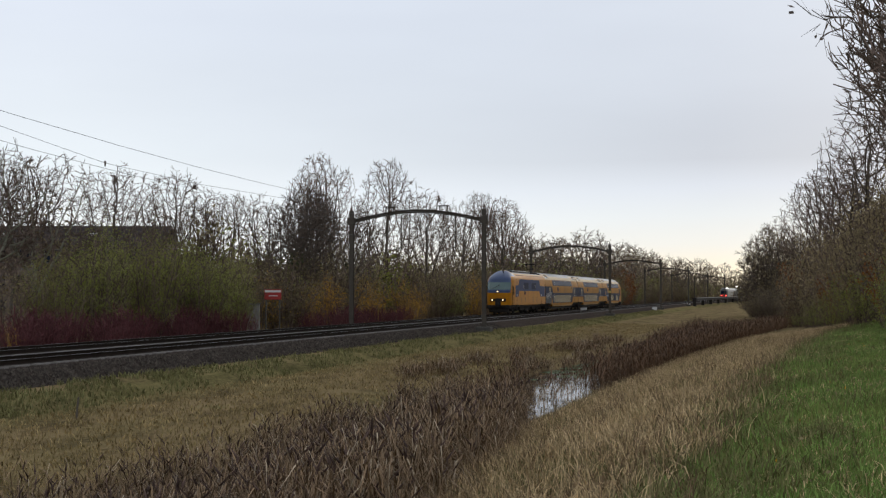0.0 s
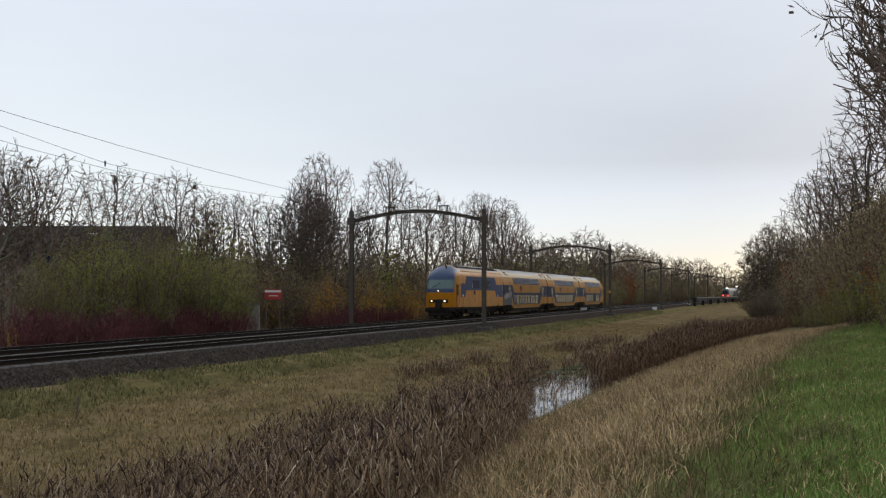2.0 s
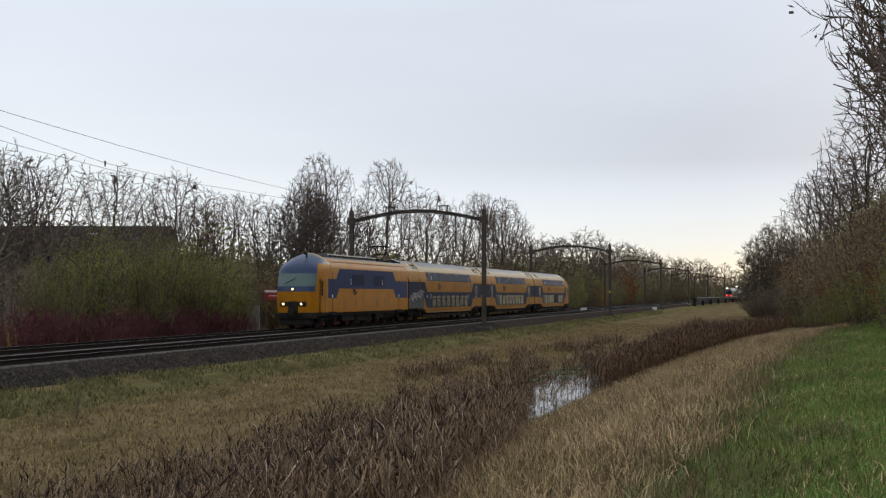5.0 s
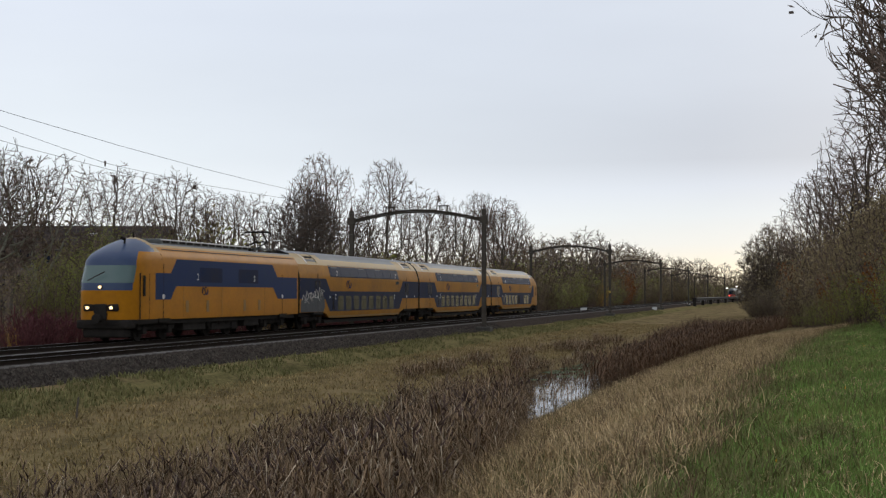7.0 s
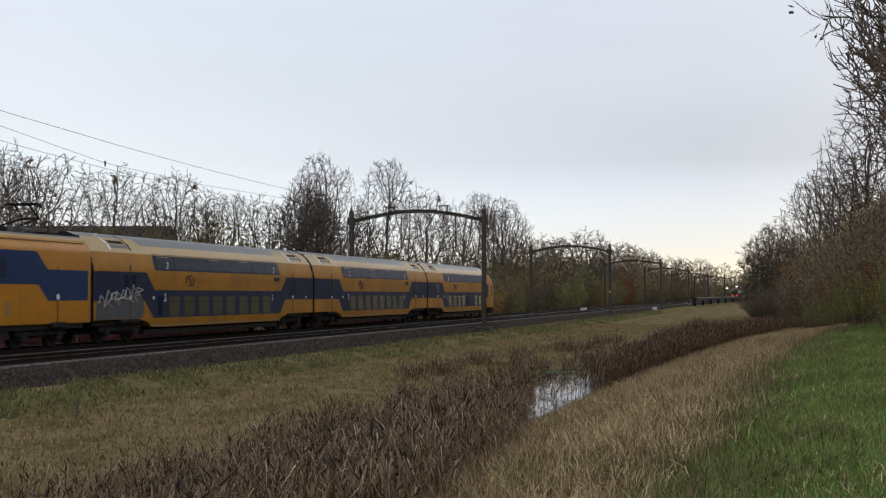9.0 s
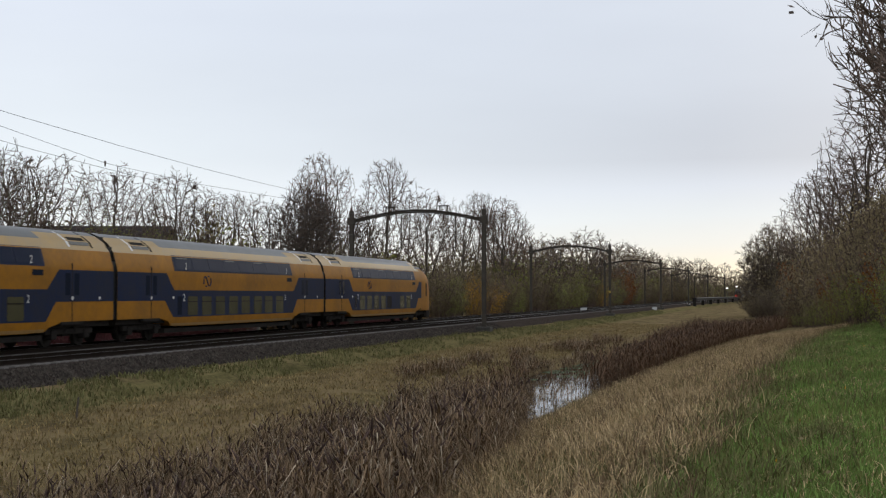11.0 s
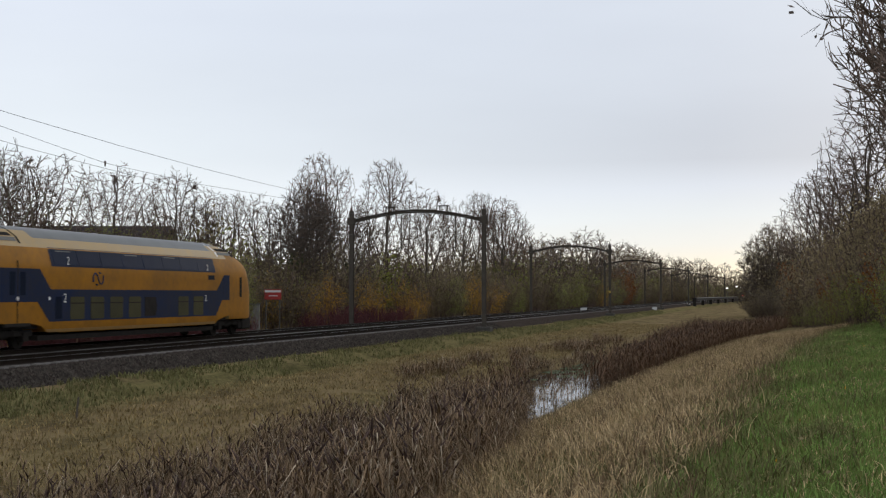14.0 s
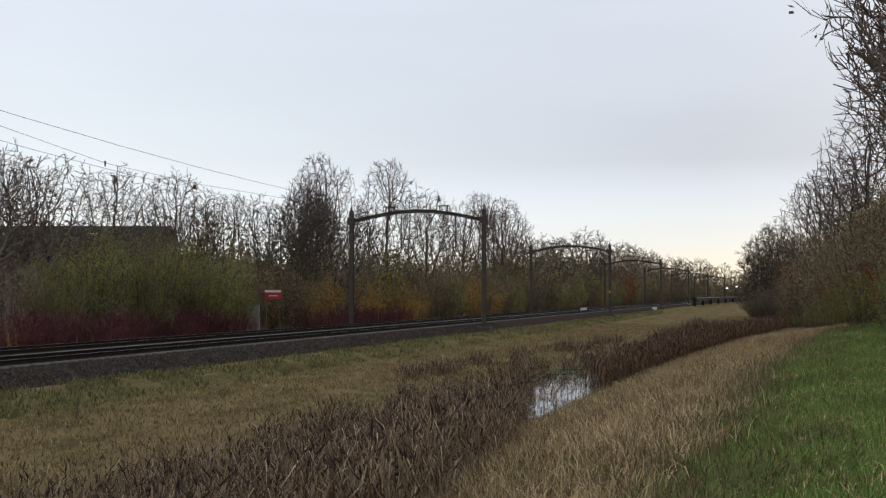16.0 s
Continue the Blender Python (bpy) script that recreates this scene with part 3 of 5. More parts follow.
def headlamp(car, x, y, z, way, r=0.13, mat_=None):
    part("lamp_housing", rods(((x, y - way * 0.12, z), (x, y + way * 0.02, z), r * 1.5), n=16), BLACK, car)
    part("headlamp", rods(((x, y + way * 0.0, z), (x, y + way * 0.035, z), r), n=16), mat_ or LAMP, car)


def locomotive():
    car = thing("locomotive", pose(FAR_TRACK, 156, 0), "yellow and blue electric locomotive with lit headlamps on the far track", "locomotive", "cars of the yellow train")
    sh = 3.64
    low = lambda y: 0.92
    roof_at = lambda y, z: 1 if z > 4.26 else (2 if z > 4.18 else 0)
    shell("body", -17.6, -0.1, low, [YELLOW, ROOF, ROOFEND, BLACK], car, sh, roof_at, top=4.36)
    front = lambda z: -20.55 if z < 2.45 else (-20.55 + 0.45 * (z - 2.45) if z < 3.3 else -20.17 + 2.5 * ((z - 3.3) / 1.3) ** 2.3)
    def paint(x, y, z):
        if z > 3.95:
            return 1 if y < -18.0 else 3
        if 2.2 < z and y < -17.9 and abs(x) < half_width(z, sh) - 0.16 - 0.14 * max(0, z - 3.2):
            return 1
        if z > 4.2:
            return 3
        return 2 if z < 0.95 else 0
    nose(car, -17.6, -1, front, sh, 0.75, paint, [YELLOW, DOME, BLACK, ROOFEND])
    nose_patch("windshield", car, -17.6, -1, front, sh, 2.52, 3.28, math.pi * 0.22, math.pi * 0.78, WINDSHIELD, label="large green-tinted windshield")
    part("wiper", rods(((-0.55, -20.68, 2.62), (0.15, -20.50, 3.0), 0.022)), BLACK, car)
    for x in (-0.56, 0.56):
        part("lamp_panel", boxes((x - 0.27, x + 0.27, -20.60, -20.40, 1.30, 1.62), bevel=0.09), BLACK, car)
        headlamp(car, x - 0.02, -20.62, 1.46, -1, 0.07)
    headlamp(car, -0.02, -20.57, 2.34, -1, 0.065)
    part("coupler_recess", boxes((-0.3, 0.3, -20.60, -20.20, 0.95, 1.62), bevel=0.03), BLACK, car)
    part("coupler", rods(((0, -20.30, 1.0), (0, -20.90, 1.0), 0.12), ((0, -20.80, 1.0), (0, -21.00, 1.0), 0.2)), BLACK, car)
    part("snowplough", boxes((-1.22, 1.22, -20.45, -19.6, 0.55, 0.95), (-1.0, 1.0, -20.30, -19.70, 0.18, 0.6), bevel=0.1), BLACK, car)
    part("horn", rods(((0.25, -18.9, 4.1), (0.25, -18.9, 4.5), 0.05), ((0.25, -18.9, 4.45), (0.25, -19.2, 4.5), 0.07)), BLACK, car)
    part("aerial", rods(((0.1, -17.8, 4.5), (0.1, -17.8, 4.8), 0.03)), BLACK, car)
    part("roof_hatch", boxes((-0.62, 0.62, -16.2, -5.6, 4.25, 4.58), bevel=0.07), ROOF, car, "long grey roof hatch")
    bm = bmesh.new()
    for i in range(12):
        box(bm, 0.58, 0.64, -15.9 + i * 0.86, -15.25 + i * 0.86, 4.40, 4.5)
    part("hatch_vent", bm, BLACK, car)
    for side in (1, -1):
        zig = [(-18.2, 1.80), (-16.65, 1.80), (-16.1, 2.40), (-4.0, 2.40), (-3.3, 1.79), (-0.3, 1.79), (-0.3, 2.97), (-3.35, 2.97), (-4.15, 3.63), (-16.05, 3.63), (-16.65, 2.98), (-18.2, 2.98)]
        patch("livery_band", zig, car, BLUE, sh, 0.006, "dark blue livery band", side)
        for y in (-12.2, -7.5):
            patch("engine_room_window", [(y - 1.3, 2.6), (y + 1.3, 2.6), (y + 1.3, 3.3), (y - 1.3, 3.3)], car, GRIMYBLUE, sh, 0.012, side=side)
        for y in (-14.9, -12.6, -8.0, -6.0):
            patch("grille", [(y - 0.16, 1.2), (y + 0.16, 1.2), (y + 0.16, 1.75), (y - 0.16, 1.75)], car, DIRTY, sh, 0.010, side=side)
        xx = side * (HALF + 0.006)
        part("cab_door_line", boxes((min(xx, xx - side * .02), max(xx, xx - side * .02), -17.42, -17.37, 0.95, 3.4)), BLACK, car)
        part("door_gap", boxes((min(xx, xx - side * .02), max(xx, xx - side * .02), -2.63, -2.58, 0.95, 3.1)), BLACK, car)
        for y in (-17.4, -2.6):
            part("door_button", rods(((xx - side * 0.01, y, 1.93), (xx + side * 0.012, y, 1.93), 0.11), n=12), WHITE, car)
            part("door_step", boxes((xx - 0.08, xx + 0.05, y - 0.5, y + 0.6, 0.8, 0.97)), BLACK, car)
        part("cab_side_window", boxes((xx - 0.04, xx + 0.004, -19.35, -19.12, 1.95, 2.85), bevel=0.03), BLACK, car)
        for y, z1 in ((-18.75, 2.95), (-19.6, 2.95)):
            part("cab_door_line", boxes((side * 1.362 - 0.018, side * 1.362 + 0.018, y - 0.02, y + 0.02, 0.95, z1)), BLACK, car)
        part("roof_access_panel", boxes((side * 1.02 - 0.1, side * 1.02 + 0.1, -18.2, -17.75, 3.72, 4.02)), ROOFEND, car)
        part("air_flap", boxes((side * 1.2 - 0.2, side * 1.2 + 0.12, -0.9, -0.38, 0.95, 1.7)), GREYPART, car)
    for y in (-15.3, -10.9, -5.2):
        part("panel_joint", boxes((HALF + 0.002, HALF + 0.008, y - 0.012, y + 0.012, 0.95, 2.4)), DIRTY, car)
    part("gutter", boxes((1.15, 1.21, -17.2, -0.4, 4.03, 4.06)), GREYPART, car)
    emblem(car, -12.93, 2.19, sh, 0.6)
    marks(car, [(-13.85, 2.70, 0.44), (-6.8, 2.70, 0.44)], sh)
    part("equipment_box", boxes((-1.2, 1.2, -14.9, -12.4, 0.35, 0.92), (-1.2, 1.2, -7.6, -5.6, 0.4, 0.92), (-1.1, 1.1, -11.8, -8.2, 0.3, 0.92), bevel=0.04), BLACK, car)
    part("sill", boxes((-1.28, 1.28, -19.6, -0.5, 0.72, 0.92)), BLACK, car)
    for y in (-17.5, -10.2, -3.3):
        bogie(car, y, 2.5)
    # raised pantograph
    part("pantograph_base", boxes((-0.7, 0.7, -4.10, -3.95, 4.47, 4.57), (-0.7, 0.7, -2.50, -2.35, 4.47, 4.57), (-0.6, -0.5, -4.10, -2.35, 4.47, 4.55), (0.5, 0.6, -4.10, -2.35, 4.47, 4.55)), GREYPART, car)
    part("pantograph_arm", rods(((-0.45, -3.90, 4.57), (-0.35, -2.25, 4.95), 0.04), ((0.45, -3.90, 4.57), (0.35, -2.25, 4.95), 0.04), ((-0.35, -2.25, 4.95), (-0.3, -2.95, 5.46), 0.035), ((0.35, -2.25, 4.95), (0.3, -2.95, 5.46), 0.035), ((-0.35, -2.25, 4.95), (0.35, -2.25, 4.95), 0.04)), BLACK, car)
    part("pantograph_head", rods(((-0.85, -2.95, 5.33), (-0.6, -2.95, 5.48), 0.035), ((-0.6, -2.95, 5.48), (0.6, -2.95, 5.48), 0.045), ((0.6, -2.95, 5.48), (0.85, -2.95, 5.33), 0.035), ((-0.6, -2.60, 5.48), (0.6, -2.60, 5.48), 0.045), ((-0.6, -2.95, 5.48), (-0.6, -2.60, 5.48), 0.03), ((0.6, -2.95, 5.48), (0.6, -2.60, 5.48), 0.03)), BLACK, car)
    part("roof_equipment", boxes((-0.7, 0.7, -5.5, -5.0, 4.3, 4.5), bevel=0.03), BLACK, car)
    part("roof_resistor", boxes((-0.4, 0.4, -1.9, -0.9, 4.3, 4.45), bevel=0.03), BLACK, car)
    for x, y in ((-0.6, -4.00), (0.6, -4.00), (0.0, -2.40)):
        part("insulator", rods(((x, y, 4.32), (x, y, 4.5), 0.09)), PORCELAIN, car)
    return car


def coach(kind, label, y):
    car = thing("double_deck_coach", pose(FAR_TRACK, y, 0), label, "railway coach", "cars of the yellow train")
    sh = 3.0
    cab = kind == "driving"
    end = 22.6 if cab else 26.23
    def low(q):
        pts = [(0, 0.98), (4.75, 0.98), (5.45, 0.58), (20.9, 0.58), (21.6, 0.98), (27, 0.98)]
        return float(np.interp(q, [p_[0] for p_ in pts], [p_[1] for p_ in pts]))
    def pick(q, z):
        ends = q < 4.9 or q > 21.3
        if z > (4.4 if ends else 4.14):
            return 1
        return 2 if z > 3.8 else 0
    shell("body", 0.17, end, low, [GRIMY, ROOF, ROOFEND, BLACK], car, sh, pick)
    if cab:
        front = lambda z: 26.25 if z < 2.3 else (26.25 - 0.5 * (z - 2.3) if z < 3.45 else 25.67 - 2.9 * ((z - 3.45) / 1.15) ** 1.5)
        def paint(x, q, z):
            if 2.3 < z < 3.3 and q > 25 and abs(x) < 1.15:
                return 1
            return 2 if z > 4.1 else 0
        nose(car, end, 1, front, sh, 0.8, paint, [GRIMY, GLASS, ROOFEND])
        part("snowplough", boxes((-1.25, 1.25, 24.6, 25.7, 0.25, 0.85), bevel=0.08), BLACK, car)
        for x in (-0.8, 0.8):
            headlamp(car, x, 26.26, 1.5, 1, 0.1, REDLAMP)
    else:
        part("bellows", boxes((-1.3, 1.3, 26.2, 26.6, 1.0, 3.4), (-1.1, 1.1, 26.2, 26.6, 3.3, 4.0), (-0.7, 0.7, 26.2, 26.6, 3.9, 4.42)), RUBBER, car, "black rubber gangway bellows")
    # dark frame at the front joint
    if kind == "first":
        part("bellows", boxes((-1.3, 1.3, -0.12, 0.2, 1.0, 3.4), (-1.1, 1.1, -0.12, 0.2, 3.3, 4.0), (-0.7, 0.7, -0.12, 0.2, 3.9, 4.42)), RUBBER, car, "black rubber gangway bellows")
    for side in (1, -1):
        blue = [(0.18, 1.75), (4.65, 1.75), (5.5, 1.0), (20.95, 1.0), (21.7, 1.75), (min(end, 26.22), 1.75), (min(end, 26.22), 2.98), (21.9, 2.98), (21.05, 2.22), (5.6, 2.22), (4.8, 2.98), (0.18, 2.98)]
        patch("livery_band", blue, car, GRIMYBLUE, sh, 0.006, "dark blue livery band", side)
        band("upper_window_band", 5.64, 20.9, 3.09, 3.81, car, GRIMYBLUE, sh, 0.006, side)
        for i in range(8):
            y0 = 5.85 + i * 1.87
            band("upper_window", y0, y0 + 1.8, 3.16, 3.75, car, UPPERGLASS, sh, 0.014, side)
            if i in (0, 3, 5):
                band("vent_window_frame", y0 + 0.25, y0 + 1.4, 3.66, 3.70, car, GREYPART, sh, 0.02, side, steps=1)
        if cab:
            spots = (7.03, 8.63, 10.24, 11.88, 16.7, 18.34)
        else:
            spots = (7.03, 8.63, 10.24, 11.88, 13.48, 15.15, 16.7, 18.34)
        for y0 in spots:
            o = patch("window", [(y0 + 0.06, 1.06), (y0 + 1.04, 1.06), (y0 + 1.1, 1.12), (y0 + 1.1, 1.88), (y0 + 1.04, 1.94), (y0 + 0.06, 1.94), (y0, 1.88), (y0, 1.12)], car, WINDOW, sh, 0.012, side=side)
            part("window_frame", boxes((side * (HALF + 0.010) - 0.012, side * (HALF + 0.010) + 0.012, y0, y0 + 1.1, 1.67, 1.71)), BLACK, o)
        patch("door_pocket_window", [(5.95, 1.1), (6.4, 1.1), (6.4, 1.94), (5.95, 1.94)], car, GLASS, sh, 0.012, side=side)
        for y0 in (5.5,) if cab else (5.5, 25.07):
            xx = side * (HALF + 0.006)
            part("round_sign", rods(((xx - side * 0.01, y0, 1.88), (xx + side * 0.008, y0, 1.88), 0.075), n=12), WHITE, car)
        if cab:
            patch("grille", [(13.35, 1.1), (14.4, 1.1), (14.55, 1.5), (14.4, 1.92), (13.35, 1.92)], car, BLACK, sh, 0.012, side=side)
        for y0 in ((3.3,) if cab else (3.3, 22.9)):
            door(car, y0, 0.98, 3.25, sh, side)
        if cab:
            xx = side * (HALF + 0.004)
            patch("livery_band", [(21.8, 1.75), (22.55, 1.75), (22.55, 2.98), (21.9, 2.98)], car, GRIMYBLUE, sh, 0.009, "dark blue livery band", side)
            part("cab_side_window", boxes((xx - 0.08, xx + 0.006, 23.9, 24.2, 1.9, 2.9), bevel=0.03), BLACK, car)
        # grime along the sunken floor
        patch("lower_skirt", [(5.45, 0.6), (20.9, 0.6), (20.9, 0.72), (5.3, 0.72)], car, DIRTY, sh, 0.008, side=side)
        patch("destination_display", [(20.0, 2.74), (20.75, 2.74), (20.75, 2.95), (20.0, 2.95)], car, GLASS, sh, 0.012, side=side)
        for y0 in ((2.2, 23.3) if not cab else (2.2, 21.9)):
            band("roof_vent", y0, y0 + 1.5, 3.98, 4.12, car, GREYPART, sh, 0.02, side, steps=2)
            band("roof_vent", y0 + 0.1, y0 + 1.4, 4.17, 4.3, car, BLACK, sh, 0.02, side, steps=2)
            band("roof_vent_frame", y0 - 0.25, y0 - 0.1, 3.9, 4.5, car, WHITE, sh, 0.012, side, steps=6)
            band("roof_strip", y0 + 1.6, y0 + 1.72, 3.9, 4.55, car, BLACK, sh, 0.015, side, steps=8)
    emblem(car, 9.22, 2.66, sh, 0.82)
    marks(car, [(6.78, 3.18, 0.44), (19.85, 3.18, 0.42), (6.5, 1.72, 0.5), (19.62, 1.72, 0.42)], sh)
    if kind == "first":
        patch("sprayed_panel", [(0.35, 1.0), (4.35, 1.0), (4.6, 1.3), (4.5, 1.75), (4.2, 2.15), (3.7, 1.95), (3.2, 2.2), (2.5, 1.9), (1.9, 2.1), (1.1, 1.75), (0.4, 1.7)], car, SPRAY, sh, 0.009, "pale grey sprayed graffiti area")
        rng = random.Random(4)
        x = HALF + 0.013
        for i in range(8):
            y0 = 0.6 + i * 0.46
            mid = 1.75 + 0.05 * i
            pts = [(x, y0 + rng.uniform(-0.1, 0.1), mid - rng.uniform(0.05, 0.3)), (x, y0 + rng.uniform(0.0, 0.35), mid + rng.uniform(0.2, 0.45)), (x, y0 + rng.uniform(0.3, 0.7), mid + rng.uniform(0.0, 0.3)),
                   (x, y0 + rng.uniform(0.1, 0.5), mid - rng.uniform(-0.05, 0.2)), (x, y0 + rng.uniform(0.3, 0.8), mid - rng.uniform(0.1, 0.35))]
            bm = bmesh.new()
            for a, b in zip(pts, pts[1:]):
                rod(bm, a, b, rng.uniform(0.018, 0.032), n=5)
            part("graffiti_stroke", bm, SPRAYLINE, car)
    part("underframe", boxes((-1.2, 1.2, 5.0, 21.0, 0.3, 0.5), (-1.2, 1.2, 0.4, 5.0, 0.75, 1.0), (-1.2, 1.2, 21.0, end, 0.75, 1.0)), BLACK, car)
    for y0 in (3.0, 23.2):
        bogie(car, y0, 2.5)
    return car


LOCO = locomotive()
CARS = [LOCO, coach("first", "double-deck coach in yellow and blue with graffiti at its end", 156),
        coach("middle", "grimy double-deck coach in yellow and blue", 182.4),
        coach("driving", "double-deck driving coach with a sloping yellow cab end", 208.8)]


def departing_train():
    """The other train, far away on the near track, its red end to the camera."""
    t = thing("departing_train", pose(NEAR_TRACK, 500, 0), "distant train with a red end and lit tail lamps", "train")
    v, f = [], []
    sec = [(-1.4, 0.5), (-1.4, 3.1), (-1.2, 3.9), (-0.7, 4.35), (0, 4.45), (0.7, 4.35), (1.2, 3.9), (1.4, 3.1), (1.4, 0.5)]
    for y, k in ((0.0, 0.86), (0.5, 0.95), (1.4, 1.0), (26, 1.0), (52, 1.0)):
        v += [(x * k, y, z if z < 2 else 0.5 + (z - 0.5) * k) for x, z in sec]
    n = len(sec)
    for j in range(4):
        f += [(j * n + i, j * n + i + 1, (j + 1) * n + i + 1, (j + 1) * n + i) for i in range(n - 1)]
    f += [tuple(range(n)), tuple(4 * n + i for i in range(n))]
    link("body", v, f, ROOF, t)
    part("front_panel", boxes((-1.15, 1.15, -0.06, 0.2, 0.75, 2.1), bevel=0.04), SIGNRED, t, "red end panel")
    part("windshield", boxes((-0.95, 0.95, -0.05, 0.1, 2.25, 3.3), bevel=0.04), GLASS, t)
    part("underframe", boxes((-1.2, 1.2, 0.2, 52, 0.15, 0.6)), BLACK, t)
    for x in (-0.85, 0.85):
        part("tail_lamp", rods(((x, -0.05, 1.6), (x, -0.16, 1.6), 0.2), n=12), REDLAMP, t)
    return t


DEPARTING = departing_train()


# ---- vegetation ----
def leafy(name, a, b, island=0.35, rough=0.75, through_light=0.0):
    """Leaf, blade or twig: a matt surface, and for leaves a share of light that comes through from behind."""
    m = surf(name, a, b, 1.5, rough, bump=0, fine=7, spec=0.04, island=island, obrand=0.12)
    if through_light:
        n, l = m.node_tree.nodes, m.node_tree.links
        p = n["Principled BSDF"]
        back, mix = n.new("ShaderNodeBsdfTranslucent"), n.new("ShaderNodeMixShader")
        mix.inputs[0].default_value = through_light
        l.new(p.inputs["Base Color"].links[0].from_socket, back.inputs[0])
        l.new(p.outputs[0], mix.inputs[1]), l.new(back.outputs[0], mix.inputs[2])
        l.new(mix.outputs[0], n["Material Output"].inputs[0])
    return m


BARK = leafy("grey_brown_bark", (0.1346, 0.1130, 0.0915), (0.0807, 0.0699, 0.0565))
PALEBARK = leafy("pale_birch_bark", (0.2614, 0.2461, 0.1845), (0.1538, 0.1538, 0.1154))
TWIG = leafy("brown_twigs", (0.1708, 0.1242, 0.0994), (0.1180, 0.0900, 0.0714), 0.45)
DARKTWIG = leafy("dark_brown_twigs", (0.155, 0.120, 0.100), (0.105, 0.086, 0.070), 0.4)
REDTWIG = leafy("dark_red_dogwood_stems", (0.130, 0.043, 0.048), (0.090, 0.046, 0.045), 0.4)
RUSTLEAF = leafy("rust_brown_leaves", (0.2438, 0.1024, 0.0536), (0.1585, 0.0731, 0.0439), 0.45, through_light=0.25)
OLIVELEAF = leafy("olive_green_leaves", (0.3122, 0.3244, 0.0850), (0.2044, 0.2198, 0.0638), 0.22, through_light=0.25)
BROWNLEAF = leafy("brown_olive_leaves", (0.245, 0.195, 0.105), (0.165, 0.138, 0.078), 0.4, through_light=0.25)
YELLOWLEAF = leafy("yellow_autumn_leaves", (0.72, 0.40, 0.05), (0.42, 0.25, 0.045), 0.45, through_light=0.3)
ORANGELEAF = leafy("orange_brown_leaves", (0.3003, 0.1155, 0.0370), (0.1848, 0.0739, 0.0277), 0.45, through_light=0.25)
DULLLEAF = leafy("dull_brown_leaves", (0.33, 0.26, 0.145), (0.225, 0.185, 0.105), 0.3, through_light=0.25)
IVYLEAF = leafy("dark_ivy_leaves", (0.0557, 0.0774, 0.0279), (0.0371, 0.0526, 0.0217), 0.4)
GREENGRASS = leafy("fresh_green_grass", (0.215, 0.31, 0.08), (0.135, 0.21, 0.057), 0.5)
TANGRASS = leafy("dry_tan_grass", (0.57, 0.42, 0.235), (0.33, 0.245, 0.132), 0.6)
MEADOW = leafy("short_faded_meadow_grass", (0.35, 0.25, 0.118), (0.205, 0.168, 0.074), 0.5)
VERGE = leafy("olive_verge_grass", (0.185, 0.170, 0.070), (0.128, 0.127, 0.054), 0.45)
REED = leafy("withered_brown_reed", (0.225, 0.152, 0.088), (0.115, 0.079, 0.048), 0.55)
# Dry leaf colour, kept pale so that scattered leaves show painted glints.
PALEREED = leafy("pale_dry_reed_leaf", (0.3640, 0.2999, 0.2100), (0.2240, 0.1785, 0.1260), 0.4)
PLUME = leafy("dark_reed_plume", (0.085, 0.056, 0.046), (0.056, 0.038, 0.031), 0.4)
FARREED = leafy("red_brown_far_reed", (0.1626, 0.0949, 0.0560), (0.0945, 0.0594, 0.0374), 0.5)


def np_mesh(name, verts, tris, materials, index=None, smooth=False):
    me = bpy.data.meshes.new(name)
    verts, tris = np.asarray(verts, np.float32), np.asarray(tris, np.int32)
    me.vertices.add(len(verts))
    me.vertices.foreach_set("co", verts.ravel())
    me.loops.add(tris.size)
    me.loops.foreach_set("vertex_index", tris.ravel())
    me.polygons.add(len(tris))
    me.polygons.foreach_set("loop_start", np.arange(0, tris.size, 3, dtype=np.int32))
    for m in materials:
        me.materials.append(m)
    if index is not None:
        me.polygons.foreach_set("material_index", np.asarray(index, np.int32))
    me.update(calc_edges=True)
    return me


def blades(P, h, w, lean, rng):
    """Bent grass blades: five corners and three triangles each. P: their feet."""
    n = len(P)
    a = rng.uniform(0, 2 * math.pi, n)
    side = np.stack([np.cos(a), np.sin(a), np.zeros(n)], 1) * (w / 2)[:, None]
    b = rng.uniform(0, 2 * math.pi, n)
    way = np.stack([np.cos(b), np.sin(b), np.zeros(n)], 1) * (h * lean)[:, None]
    up = np.zeros((n, 3))
    up[:, 2] = h
    mid = P + way * 0.3 + up * 0.55
    tip = P + way + up * (1 - 0.25 * np.minimum(1, lean))[:, None]
    V = np.stack([P - side, P + side, mid - side * 0.8, mid + side * 0.8, tip], 1).reshape(-1, 3)
    base = (np.arange(n) * 5)[:, None, None]
    T = (np.array([[0, 1, 3], [0, 3, 2], [2, 3, 4]])[None] + base).reshape(-1, 3)
    return V, T


def sown(rng, n, x0, x1, y0, y1, keep, power=1.0):
    """Feet strewn over a strip of ground, denser towards the camera when power is over 1."""
    pts = []
    while len(pts) < n:
        y = y0 + (y1 - y0) * rng.random() ** power
        x = x0(y) + (x1(y) - x0(y)) * rng.random()
        if x < -0.66 * y - 1.5 or x > 0.10 * y + 1.2:
            continue
        if keep(x, y):
            pts.append((x, y, ground_z(x, y) - 0.02))
    return np.array(pts)


def grass_field(name, label, material, P, h0, h1, w0, w1, lean, seed):
    rng = np.random.default_rng(seed)
    n = len(P)
    V, T = blades(P, rng.uniform(h0, h1, n), rng.uniform(w0, w1, n), rng.uniform(0.1, lean, n), rng)
    tagged(new(name, np_mesh(name, V, T, [material])), label, "grass", kind="stuff")


def near_water(y):
    return -7.7 + 0.45 * crest_shift(y)


